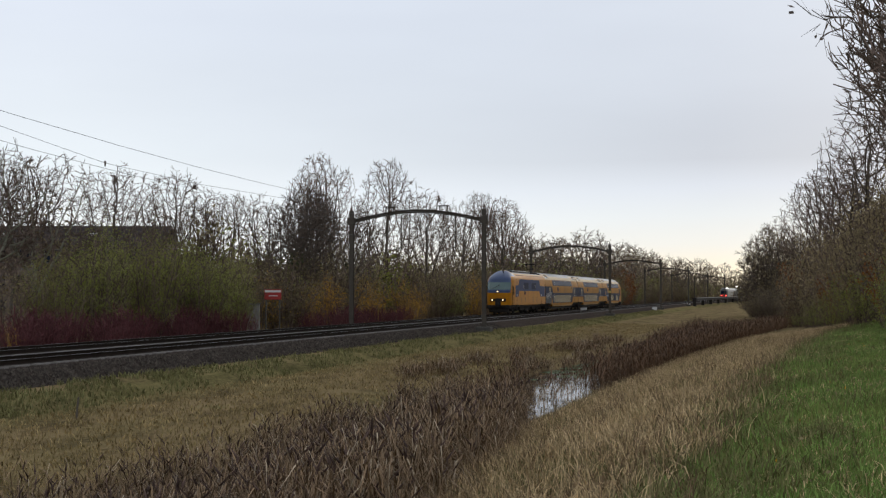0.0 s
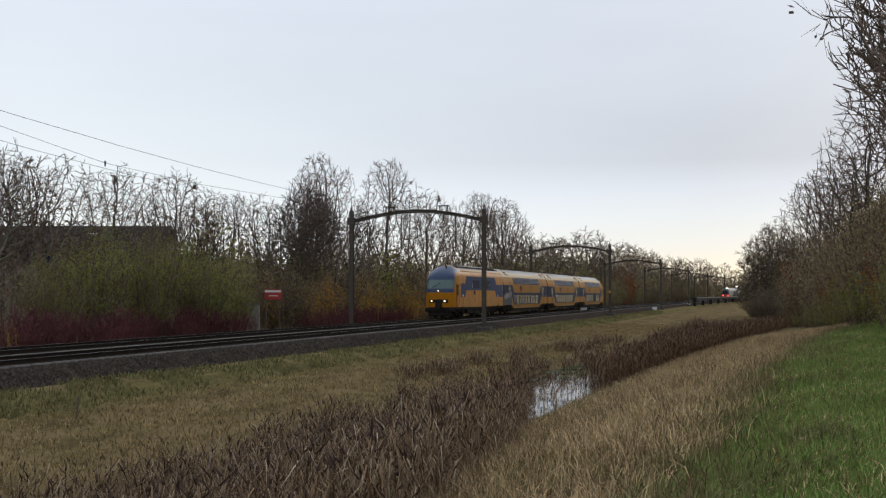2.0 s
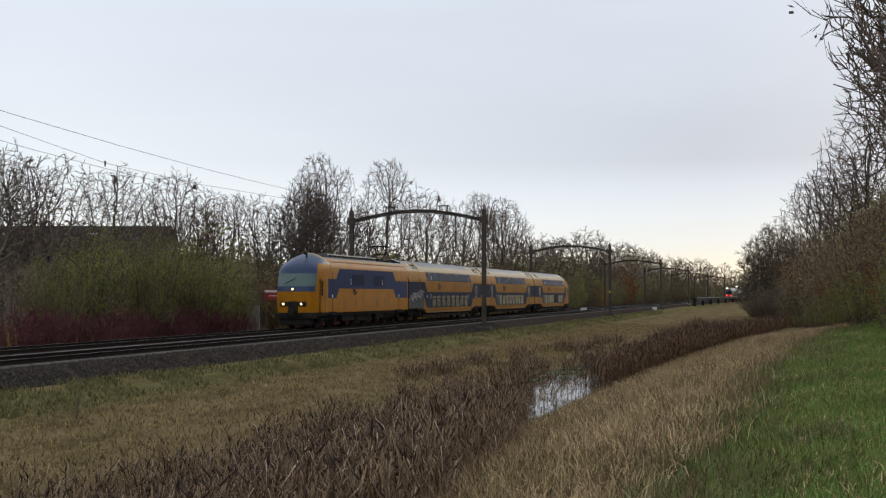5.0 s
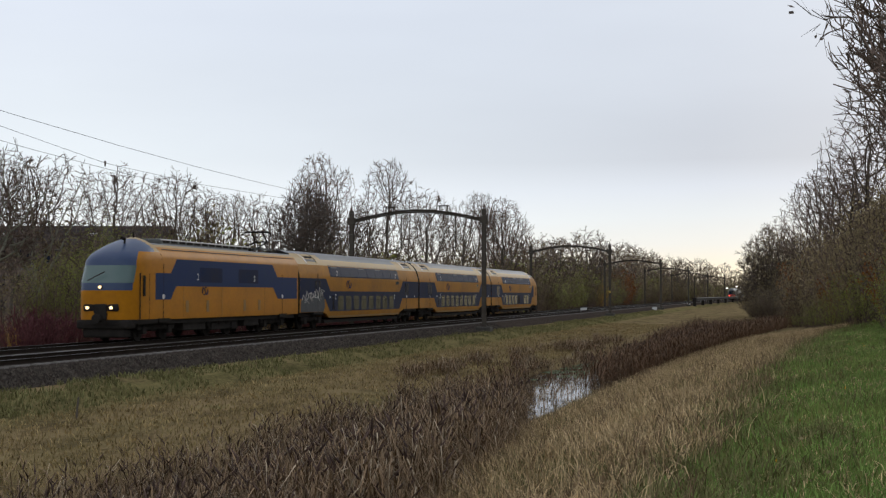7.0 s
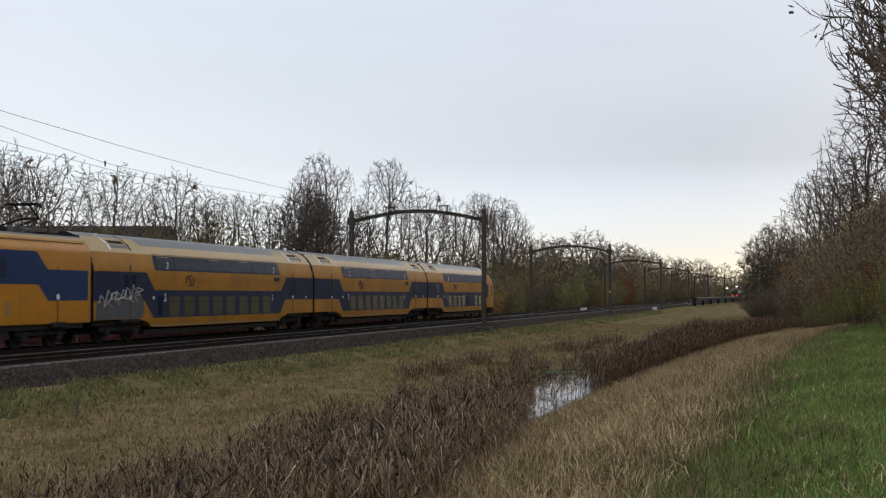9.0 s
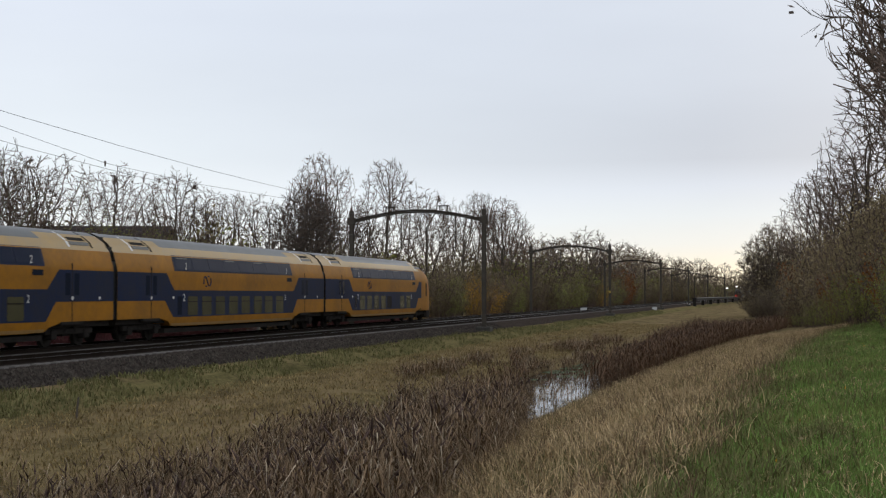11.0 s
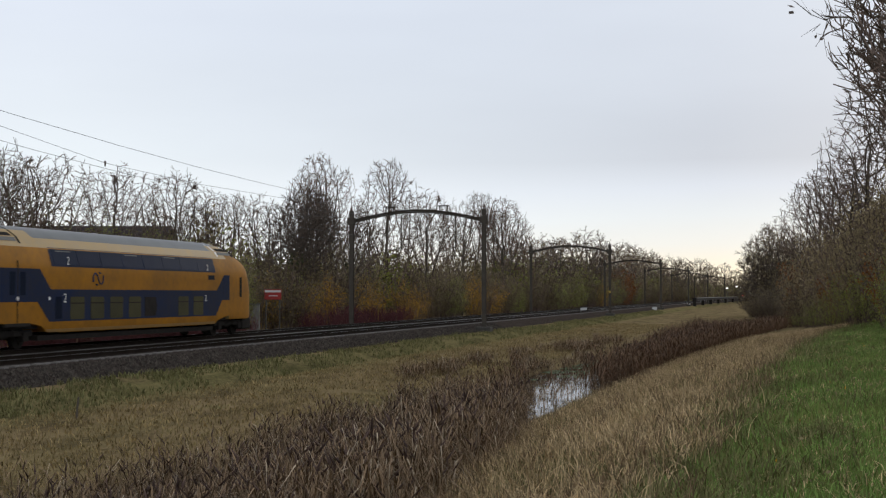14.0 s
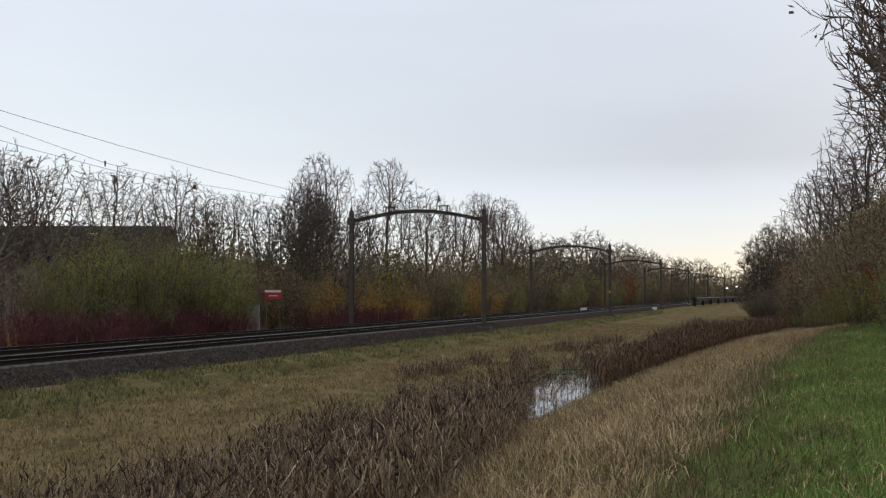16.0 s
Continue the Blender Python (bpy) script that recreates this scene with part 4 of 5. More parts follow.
def clump(x, y, f=0.8, k=7):
    return noise.noise((x * f, y * f * 0.7, k))


rng0 = np.random.default_rng(11)
grass_field("green_grass", "fresh green mown grass strewn with fallen leaves", GREENGRASS,
            sown(rng0, 54000, lambda y: crest_shift(y) - 3.0, lambda y: min(crest_shift(y) + 5, 0.1 * y + 1.2), 8, 95, lambda x, y: x - crest_shift(y) + 1.85 + 1.1 * clump(x, y, 0.5) > 0.9 * rng0.random(), 1.7), 0.05, 0.17, 0.008, 0.016, 0.9, 1)
grass_field("dry_bank_grass", "tall dry tan grass on the ditch bank", TANGRASS,
            sown(rng0, 55000, lambda y: near_water(y) - 0.1, lambda y: crest_shift(y) + 0.1, 11, 110, lambda x, y: clump(x, y, 0.7) > -0.35 and x - crest_shift(y) + 1.85 + 1.1 * clump(x, y, 0.5) < 1.1 * rng0.random() ** 2 and not (38 < y < 62 and x < near_water(y) + 0.9), 1.45), 0.12, 0.46, 0.006, 0.014, 1.5, 2)
grass_field("bank_undergrowth", "olive grass between the dry stalks on the bank", VERGE,
            sown(rng0, 25000, lambda y: near_water(y) + 0.4, lambda y: crest_shift(y) + 0.6, 11, 100, lambda x, y: clump(x, y, 0.6, 21) > -0.05, 1.5), 0.1, 0.32, 0.008, 0.016, 1.2, 3)
grass_field("brown_stalks", "withered brown stalks among the bank grass", REED,
            sown(rng0, 15000, lambda y: near_water(y), lambda y: crest_shift(y) - 0.8, 11, 90, lambda x, y: clump(x, y, 0.9, 31) > 0.0, 1.5), 0.15, 0.5, 0.006, 0.014, 1.3, 8)
grass_field("grass_tufts", "darker tufts standing in the mown grass", VERGE,
            sown(rng0, 9000, lambda y: crest_shift(y) - 1.6, lambda y: min(crest_shift(y) + 5, 0.1 * y + 1.2), 8, 70, lambda x, y: clump(x, y, 1.3, 41) > 0.16, 1.7), 0.08, 0.22, 0.007, 0.014, 1.0, 12)
grass_field("dead_blades", "pale dead blades lying in the green grass", TANGRASS,
            sown(rng0, 9000, lambda y: crest_shift(y) - 2.0, lambda y: min(crest_shift(y) + 5, 0.1 * y + 1.2), 8, 70, lambda x, y: clump(x, y, 0.4, 33) > -0.1, 1.7), 0.05, 0.16, 0.005, 0.011, 1.8, 9)
grass_field("meadow_grass", "short faded tan grass of the meadow", MEADOW,
            sown(rng0, 40000, lambda y: -18.9, lambda y: -11.6, 18, 150, lambda x, y: clump(x, y, 0.5, 3) > -0.42, 1.5), 0.05, 0.18, 0.018, 0.04, 0.9, 4)
grass_field("verge_grass", "olive green grass beside the ballast", VERGE,
            sown(rng0, 18000, lambda y: -20.9 + bend(y), lambda y: -18.7 + bend(y), 28, 230, lambda x, y: clump(x, y, 0.6, 5) > -0.25, 1.5), 0.08, 0.26, 0.02, 0.05, 0.9, 5)


def reed_bed(name, label, P, h0, h1, width, materials, seed):
    """Reeds: a stalk, drooping leaves and a plume each."""
    rng = np.random.default_rng(seed)
    n = len(P)
    h = rng.uniform(h0, h1, n)
    a = rng.uniform(0, 2 * math.pi, n)
    bow = rng.uniform(0.02, 0.26, n)
    d = np.stack([np.cos(a), np.sin(a), np.zeros(n)], 1)
    top = P + d * (h * bow)[:, None] + np.array([0, 0, 1.0]) * h[:, None]
    mid = P + d * (h * bow * 0.3)[:, None] + np.array([0, 0, 1.0]) * (h * 0.55)[:, None]
    Vs, Ts, Is, c = [], [], [], 0
    def add(V, T, i):
        nonlocal c
        Vs.append(V), Ts.append(T + c), Is.append(np.full(len(T), i))
        c += len(V)
    side = np.stack([-d[:, 1], d[:, 0], d[:, 2]], 1) * width * 0.45
    V = np.stack([P - side, P + side, mid - side * 0.8, mid + side * 0.8, top], 1).reshape(-1, 3)
    T = (np.array([[0, 1, 3], [0, 3, 2], [2, 3, 4]])[None] + (np.arange(n) * 5)[:, None, None]).reshape(-1, 3)
    add(V, T, 0)
    for k in range(4):
        f = rng.uniform(0.25, 0.9, n)[:, None]
        foot = P + (top - P) * f
        b = rng.uniform(0, 2 * math.pi, n)
        e = np.stack([np.cos(b), np.sin(b), np.zeros(n)], 1)
        ln = rng.uniform(0.25, 0.75, n)[:, None]
        s2 = np.stack([-e[:, 1], e[:, 0], np.zeros(n)], 1) * width * rng.uniform(0.45, 1.25, n)[:, None]
        m2 = foot + e * ln * 0.32 + np.array([0, 0, 1.0]) * ln * rng.uniform(0.35, 0.75, n)[:, None]
        t2 = foot + e * ln * 0.8 + np.array([0, 0, 1.0]) * ln * rng.uniform(-0.1, 0.8, n)[:, None]
        V = np.stack([foot, m2 - s2, m2 + s2, t2], 1).reshape(-1, 3)
        T = (np.array([[0, 1, 2], [1, 3, 2]])[None] + (np.arange(n) * 4)[:, None, None]).reshape(-1, 3)
        sel = rng.random(n) < 0.13
        add(V, T, 0)
        Is[-1] = np.repeat(np.where(sel, 1, 0), 2)
    sel = rng.random(n) < 0.4
    t, dd = top[sel], d[sel]
    q = len(t)
    ln = rng.uniform(0.12, 0.28, q)[:, None]
    s2 = np.stack([-dd[:, 1], dd[:, 0], np.zeros(q)], 1) * 0.017
    low = t - np.array([0, 0, 1.0]) * ln * 0.4
    hi = t + dd * ln * 0.6 + np.array([0, 0, 1.0]) * ln * 0.6
    V = np.stack([low, t - s2, t + s2, hi, t + dd * 0.03], 1).reshape(-1, 3)
    T = (np.array([[0, 1, 2], [1, 3, 2], [1, 4, 3], [2, 3, 4]])[None] + (np.arange(q) * 5)[:, None, None]).reshape(-1, 3)
    add(V, T, 2)
    tagged(new(name, np_mesh(name, np.concatenate(Vs), np.concatenate(Ts), materials, np.concatenate(Is))), label, "reeds", kind="stuff")


def reed_keep(x, y):
    """Reeds stand thick in the shallow ends, and leave a pool open between them."""
    c = clump(x, y, 0.6)
    k = x / y + 0.010 * c
    if y > 58 + 3 * c and x > -8.5 + 0.5 * c:
        return clump(x, y, 0.7, 2) > -0.45
    if 31 < y < 72 and k > -0.19:
        return rng0.random() < (0.05 if x > -8.4 else 0.018)
    if 42 <= y < 92:
        return rng0.random() < (0.32 if y < 69 else 0.12)
    if x > near_water(y) + 0.7:
        return clump(x, y, 0.8, 2) > -0.1 and rng0.random() < 0.75
    return clump(x, y, 0.7, 2) > -0.3


def reed_edge(y):
    """How far up the near bank the withered growth reaches."""
    return max(near_water(y) + 0.7, -3.7 - 0.125 * (y - 15))


reed_bed("reed_bed", "withered brown reeds with dark plumes filling the ditch",
         sown(rng0, 16500, lambda y: -11.0 - 0.5 * clump(0, y, 0.3), reed_edge, 12, 46, reed_keep, 1.15), 0.45, 1.35, 0.0072, [REED, PALEREED, PLUME], 6)
reed_bed("reed_bed", "dark red-brown reeds along the far ditch",
         sown(rng0, 11000, lambda y: -11.2 + 0.09 * min(28.0, max(0.0, y - 62)), lambda y: near_water(y) + 0.8 + 0.02 * max(0, y - 80), 44, 150, reed_keep, 1.1), 0.55, 1.6, 0.015, [FARREED, REED, PLUME], 7)
reed_bed("rush_clumps", "low brown rushes on the meadow's edge above the pool",
         sown(rng0, 1500, lambda y: -14.5 + 0.05 * max(0.0, y - 62), lambda y: -11.2 + 0.09 * min(28.0, max(0.0, y - 62)), 44, 96, lambda x, y: clump(x, y, 0.45, 14) > 0.12, 1.0), 0.15, 0.42, 0.012, [REED, PALEREED, FARREED], 10)


# ---- trees and bushes ----
def tubes(lines, sides):
    """Tapered prisms along polylines of (point, radius)."""
    V, T = [], []
    for line in lines:
        k = sides if line[0][1] > 0.03 else 3
        first = len(V)
        for j, (p, r) in enumerate(line):
            q = line[min(j + 1, len(line) - 1)][0] - line[max(j - 1, 0)][0]
            u = q.orthogonal().normalized()
            w = q.cross(u).normalized()
            for i in range(k):
                a = 2 * math.pi * i / k
                V.append(p + (u * math.cos(a) + w * math.sin(a)) * r)
        for j in range(len(line) - 1):
            for i in range(k):
                a, b = first + j * k + i, first + j * k + (i + 1) % k
                T += [(a, b, b + k), (a, b + k, a + k)]
    return V, T


def ribbons(lines):
    """Fine twigs as narrow tapering blades of two triangles."""
    V, T = [], []
    for (a, r), (b, q) in lines:
        u = (b - a).orthogonal().normalized()
        u.rotate(Matrix.Rotation(2.4 * len(T), 3, (b - a).normalized()))
        k = len(V)
        V += [a - u * r, a + u * r, b + u * q, b - u * q]
        T += [(k, k + 1, k + 2), (k, k + 2, k + 3)]
    return V, T


def grow(seed, h, crown, points, base, seg=0.26, kill=0.3, lift=0.10, lean=0.0):
    """A bare tree that grows towards points strewn through its crown: node places and each node's parent.
    crown: ellipsoids (x, z, radius across, radius up) as shares of the height. base: where the limbs begin."""
    rng = np.random.default_rng(seed)
    A = []
    while len(A) < points:
        cx, cz, rx, rz = crown[int(rng.integers(len(crown)))]
        d = rng.normal(size=3)
        d *= rng.random() ** 0.42 / np.linalg.norm(d)
        p = np.array([(cx + d[0] * rx) * h, d[1] * rx * h, (cz + d[2] * rz) * h])
        if noise.noise((p[0] * 0.55 + seed, p[1] * 0.55, p[2] * 0.55)) > -0.28 and p[2] > base * h * 0.8:
            A.append(p)
    A = np.array(A)
    P, par = [np.array([0.0, 0.0, -0.3])], [-1]
    d = np.array([lean, 0.0, 1.0])
    while P[-1][2] < base * h:
        d = d + rng.normal(0, 0.05, 3)
        d[2] = 1.0
        P.append(P[-1] + d / np.linalg.norm(d) * seg)
        par.append(len(P) - 2)
    Q = np.array(P)
    D = np.linalg.norm(A[:, None] - Q[None], axis=2)
    near, dist = D.argmin(1), D.min(1)
    for _ in range(90):
        if len(A) == 0:
            break
        u = (A - Q[near]) / np.maximum(dist, 1e-6)[:, None]
        total = np.zeros((len(Q), 3))
        np.add.at(total, near, u)
        k = np.unique(near)
        way = total[k] / np.linalg.norm(total[k], axis=1)[:, None] + rng.normal(0, 0.16, (len(k), 3)) + np.array([0, 0, lift])
        fresh = Q[k] + way / np.linalg.norm(way, axis=1)[:, None] * seg
        par += k.tolist()
        D = np.linalg.norm(A[:, None] - fresh[None], axis=2)
        m, md = D.argmin(1), D.min(1)
        better = md < dist
        near, dist = np.where(better, m + len(Q), near), np.where(better, md, dist)
        Q = np.concatenate([Q, fresh])
        stay = dist > kill
        A, near, dist = A[stay], near[stay], dist[stay]
    return Q * (h / np.sort(Q[:, 2])[-6]), par


def limbs(Q, par, fine, power=2.35):
    """Radii by what each node carries, and the polylines from trunk to tips."""
    n = len(par)
    load, kids = [0.0] * n, [[] for _ in range(n)]
    for i in range(n - 1, -1, -1):
        if load[i] == 0.0:
            load[i] = 1.0
        if par[i] >= 0:
            load[par[i]] += load[i]
            kids[par[i]].append(i)
    r = [fine * q ** (1 / power) for q in load]
    lines, starts = [], [(None, 0)]
    while starts:
        before, i = starts.pop()
        line = [] if before is None else [(Vector(Q[before]), min(r[before], r[i] * 1.15))]
        while True:
            line.append((Vector(Q[i]), r[i]))
            if not kids[i]:
                break
            order = sorted(kids[i], key=lambda k: -load[k])
            starts += [(i, k) for k in order[1:]]
            i = order[0]
        lines.append(line)
    return lines


def thinned(line, step):
    return line if len(line) < 4 else [q for k, q in enumerate(line) if k % step == 0 or k == len(line) - 1]


def leaf_quads(rng, pts, size, per, spread):
    V, T = [], []
    for p in pts:
        for _ in range(per):
            c = p + Vector((rng.gauss(0, spread), rng.gauss(0, spread), rng.gauss(0, spread)))
            u = Vector((rng.gauss(0, 1), rng.gauss(0, 1), rng.gauss(0, 1))).normalized() * size * rng.uniform(0.6, 1.3)
            w = u.orthogonal().normalized() * size * rng.uniform(0.4, 0.8)
            k = len(V)
            V += [c - u, c - w, c + u, c + w]
            T += [(k, k + 1, k + 2), (k, k + 2, k + 3)]
    return V, T


def tree_kind(seed, h=10.0, points=900, crown=((0.0, 0.64, 0.31, 0.37),), base=0.24, fine=0.0085, bark=None, twig=None, leaf=None, leaves=0, size=0.06, ivy=0, sprays=2, spray=0.42, seg=0.26, kill=0.3, lift=0.10, lean=0.0):
    """The meshes of one kind of tree, ten metres high: trunk with limbs, and crown."""
    rng = random.Random(seed)
    Q, par = grow(seed, h, crown, points, base, seg, kill, lift, lean)
    wood, twigs = [], []
    for line in limbs(Q, par, fine):
        (wood if line[min(1, len(line) - 1)][1] > fine * 3.2 else twigs).append(line)
    tips = [t[-1][0] for t in twigs]
    fresh = []
    for line in twigs:
        for k in range(len(line) - 1):
            for _ in range(sprays if k == len(line) - 2 else sprays - 1):
                a, b = line[k][0], line[k + 1][0]
                way = (b - a).normalized() + Vector((rng.gauss(0, 0.45), rng.gauss(0, 0.45), rng.gauss(0.18, 0.35)))
                e = b + way.normalized() * spray * rng.uniform(0.5, 1.2)
                fresh.append([(b, fine * 1.1), (e, fine * 0.7)])
                tips.append(e)
    V, T = tubes([thinned(q, 2) for q in wood], 6)
    trunk = np_mesh("trunk", V, T, [bark or BARK])
    V, T = tubes([thinned(q, 2) for q in twigs], 3)
    v2, t2 = ribbons(fresh)
    k = len(V)
    V, T = V + v2, T + [tuple(i + k for i in q) for q in t2]
    idx = [0] * len(T)
    if leaf is not None:
        v2, t2 = leaf_quads(rng, [p for p in tips if rng.random() < leaves], size, 2, 0.06)
        k = len(V)
        V, T = V + v2, T + [tuple(i + k for i in q) for q in t2]
        idx += [1] * len(t2)
    if ivy:
        pts = [p for line in wood[:7] for p, r in line if p.z < ivy]
        v2, t2 = leaf_quads(rng, [p + Vector((0, 0, rng.uniform(-0.2, 0.2))) for p in pts for _ in range(9)], 0.085, 2, 0.22)
        k = len(V)
        V, T = V + v2, T + [tuple(i + k for i in q) for q in t2]
        idx += [2] * len(t2)
    crown_ = np_mesh("crown", V, T, [twig or TWIG, leaf or BROWNLEAF, IVYLEAF], idx)
    return trunk, crown_


def plant(kind, x, y, h, turn, label, name="tree", category="tree", group="", wide=1.0, z=None, unit=10.0):
    k = h / unit
    t = thing(name, Matrix.Translation((x, y, ground_z(x, y) if z is None else z)) @ pose(0, 0, 0, 0, 0, turn), label, category, group)
    for mesh in kind:
        o = new(mesh.name.split(".")[0], mesh)
        o.parent = t
        o.scale = (k * wide, k * wide, k)
    return t


ROUND = ((0.0, 0.64, 0.30, 0.36),)
FORKED = ((-0.10, 0.60, 0.24, 0.34), (0.12, 0.70, 0.23, 0.30))
TALL = ((0.0, 0.62, 0.24, 0.38), (0.04, 0.80, 0.17, 0.20))
BARE = [tree_kind(s, crown=c, base=b, points=n, fine=0.0135, sprays=3, spray=0.36) for s, c, b, n in ((1, ROUND, 0.25, 1550), (2, FORKED, 0.2, 1500), (3, TALL, 0.3, 1400), (4, ROUND, 0.3, 1400))]
RUSTY = [tree_kind(s, crown=c, base=0.3, points=1700, fine=0.0135, sprays=3, spray=0.36, leaf=RUSTLEAF, leaves=0.3, size=0.045) for s, c in ((5, TALL), (6, FORKED))]
IVIED = [tree_kind(7, crown=TALL, ivy=4.8, twig=DARKTWIG, points=1700, fine=0.0145, sprays=6, spray=0.42), tree_kind(8, crown=FORKED, ivy=5.2, twig=DARKTWIG, points=1700, fine=0.0145, sprays=6, spray=0.42)]
LIGHT = [tree_kind(s, crown=c, points=480, fine=0.017, kill=0.5, sprays=3) for s, c in ((15, ROUND), (16, TALL))]
BIRCH = [tree_kind(9, crown=((-0.16, 0.62, 0.26, 0.36), (0.16, 0.66, 0.26, 0.34)), base=0.12, bark=PALEBARK, twig=TWIG, points=1500, fine=0.0135, sprays=4, spray=0.36)]
FARTREE = [tree_kind(s, crown=c, points=430, kill=0.45, fine=0.024, twig=TWIG, leaf=BROWNLEAF, leaves=0.5, size=0.09, base=0.15, sprays=3, spray=0.6) for s, c in ((10, ((0, 0.56, 0.30, 0.43),)), (11, ((-0.08, 0.52, 0.28, 0.42), (0.1, 0.6, 0.25, 0.38))), (12, ((0, 0.58, 0.26, 0.41),)))]

# the wood behind the railway: (x, y, height, kind)
B, R, I, W, L = 0, 1, 2, 3, 4
KINDS = {0: BARE, 1: RUSTY, 2: IVIED, 3: BIRCH, 4: LIGHT}
WORDS = {0: "bare leafless tree with grey-brown twigs behind the railway", 1: "nearly bare tree with scattered rust-brown leaves", 2: "bare tree with dark ivy up its trunk", 3: "bare tree with pale forked trunks", 4: "thin bare tree inside the wood"}
WOOD = [(-44.0, 67.4, 10.7, W, 1.00), (-44.0, 73.5, 11.5, W, 0.95), (-52.0, 83.8, 11.7, B, 0.80), (-46.0, 88.5, 12.0, B, 0.95), (-48.0, 101.8, 12.7, B, 0.85), (-47.0, 105.6, 11.5, B, 0.80), (-50.0, 118.3, 12.1, B, 0.90),
        (-48.0, 119.4, 12.0, L, 0.90), (-46.0, 119.7, 11.5, B, 0.90), (-41.0, 112.1, 12.1, I, 1.00), (-43.0, 121.4, 12.1, I, 0.90), (-44.0, 127.8, 16.7, R, 0.72), (-47.0, 130.7, 14.8, R, 0.70), (-39.5, 121.7, 11.0, I, 0.80),
        (-45.0, 152.8, 18.4, B, 0.85), (-44.0, 167.4, 16.3, B, 0.75), (-50.0, 180.4, 16.3, L, 0.80), (-44.0, 187.1, 16.8, B, 0.75), (-48.0, 216.3, 19.2, B, 0.70), (-42.0, 207.7, 17.5, R, 0.95), (-46.0, 218.5, 16.9, R, 0.80),
        (-44.0, 233.6, 15.2, L, 0.90), (-50.0, 202.0, 16.0, L, 0.90), (-52.0, 168.5, 15.6, L, 0.80), (-54.0, 116.7, 10.9, L, 1.00), (-54.0, 107.5, 11.0, L, 1.00)]
rt = random.Random(21)
for i, (x, y, h, k, w) in enumerate(WOOD):
    plant(KINDS[k][i % len(KINDS[k])], x, y, h, rt.uniform(0, 360), WORDS[k], group="trees behind the railway", wide=w)
FAR = [(-41, 230.8, 11.7), (-44, 270.4, 14.3), (-43, 304.0, 16.8), (-40, 307.5, 15.0), (-43, 363.3, 16.5), (-41, 387.2, 16.2), (-43, 460.0, 16.7), (-42, 531.1, 17.2), (-40, 598.6, 17.7), (-41, 723.4, 18.4), (-40, 837.2, 16.7), (-39, 962.2, 16.3),
       (-46, 245, 13), (-42, 258, 13), (-48, 288, 14), (-46, 325, 15), (-41, 340, 14.5), (-47, 372, 15), (-42, 410, 15.5), (-46, 430, 15.5), (-40, 445, 15), (-44, 485, 16), (-40, 508, 15.5), (-44, 560, 16), (-40, 640, 16.5), (-44, 680, 16.5), (-41, 780, 16), (-44, 900, 16), (-36, 580, 11), (-34, 660, 11), (-33, 760, 11), (-30, 880, 12), (-26, 980, 13), (-20, 1050, 14)]
for i, (x, y, h) in enumerate(FAR):
    plant(FARTREE[i % 3], x + (bend(y) if y > 500 else 0) * 0.6, y, h, rt.uniform(0, 360), "distant brown leafless tree beside the railway", group="far trees beside the railway", wide=1.25)


def bush_kind(seed, stems=40, twigs=9, h=5.0, wide=2.2, fine=0.014, twig=None, leaf=None, leaves=3, size=0.08, upright=0.0, unit_spread=0.16):
    """A bush five metres high: arching stems from the ground, side twigs, small leaves."""
    rng = random.Random(seed)
    wood, side, tips = [], [], []
    for _ in range(stems):
        a, q = rng.uniform(0, 2 * math.pi), math.sqrt(rng.random())
        top = Vector((math.cos(a) * q * wide, math.sin(a) * q * wide, h * rng.uniform(0.55, 1.0) * (1.0 - 0.45 * q * q * (1 - upright))))
        foot = Vector((math.cos(a) * q * wide * (0.35 + 0.5 * upright), math.sin(a) * q * wide * (0.35 + 0.5 * upright), -0.15))
        r = 0.03 * rng.uniform(0.6, 1.2)
        line = []
        for i in range(4):
            f = i / 3
            p = foot.lerp(top, f)
            p.z = foot.z + (top.z - foot.z) * f ** 0.8
            line.append((p + Vector((rng.gauss(0, 0.08), rng.gauss(0, 0.08), 0)), max(fine, r * (1 - 0.8 * f))))
        wood.append(line)
        for _ in range(twigs):
            f = rng.uniform(0.12, 1.0) * 2.999
            k = int(f)
            p = line[k][0].lerp(line[k + 1][0], f - k)
            d = Vector((rng.gauss(0, 1), rng.gauss(0, 1), rng.uniform(0.1, 1.3) + upright)).normalized() * rng.uniform(0.4, 1.0) * h * 0.16
            e = p + d + Vector((0, 0, 0.06))
            side.append([(p, fine), (e, fine * 0.7)])
            tips += [p.lerp(e, 0.5), e]
    V, T = tubes(wood, 4)
    me1 = np_mesh("branchwork", V, T, [twig or TWIG])
    V, T = ribbons([[(p, r * 1.25), (e, q)] for (p, r), (e, q) in side])
    idx = [0] * len(T)
    if leaf is not None:
        v2, t2 = leaf_quads(rng, tips, size, leaves, unit_spread)
        k = len(V)
        V, T = V + v2, T + [tuple(i + k for i in q) for q in t2]
        idx += [1] * len(t2)
    me2 = np_mesh("foliage", V, T, [twig or TWIG, leaf or BROWNLEAF], idx)
    return me1, me2


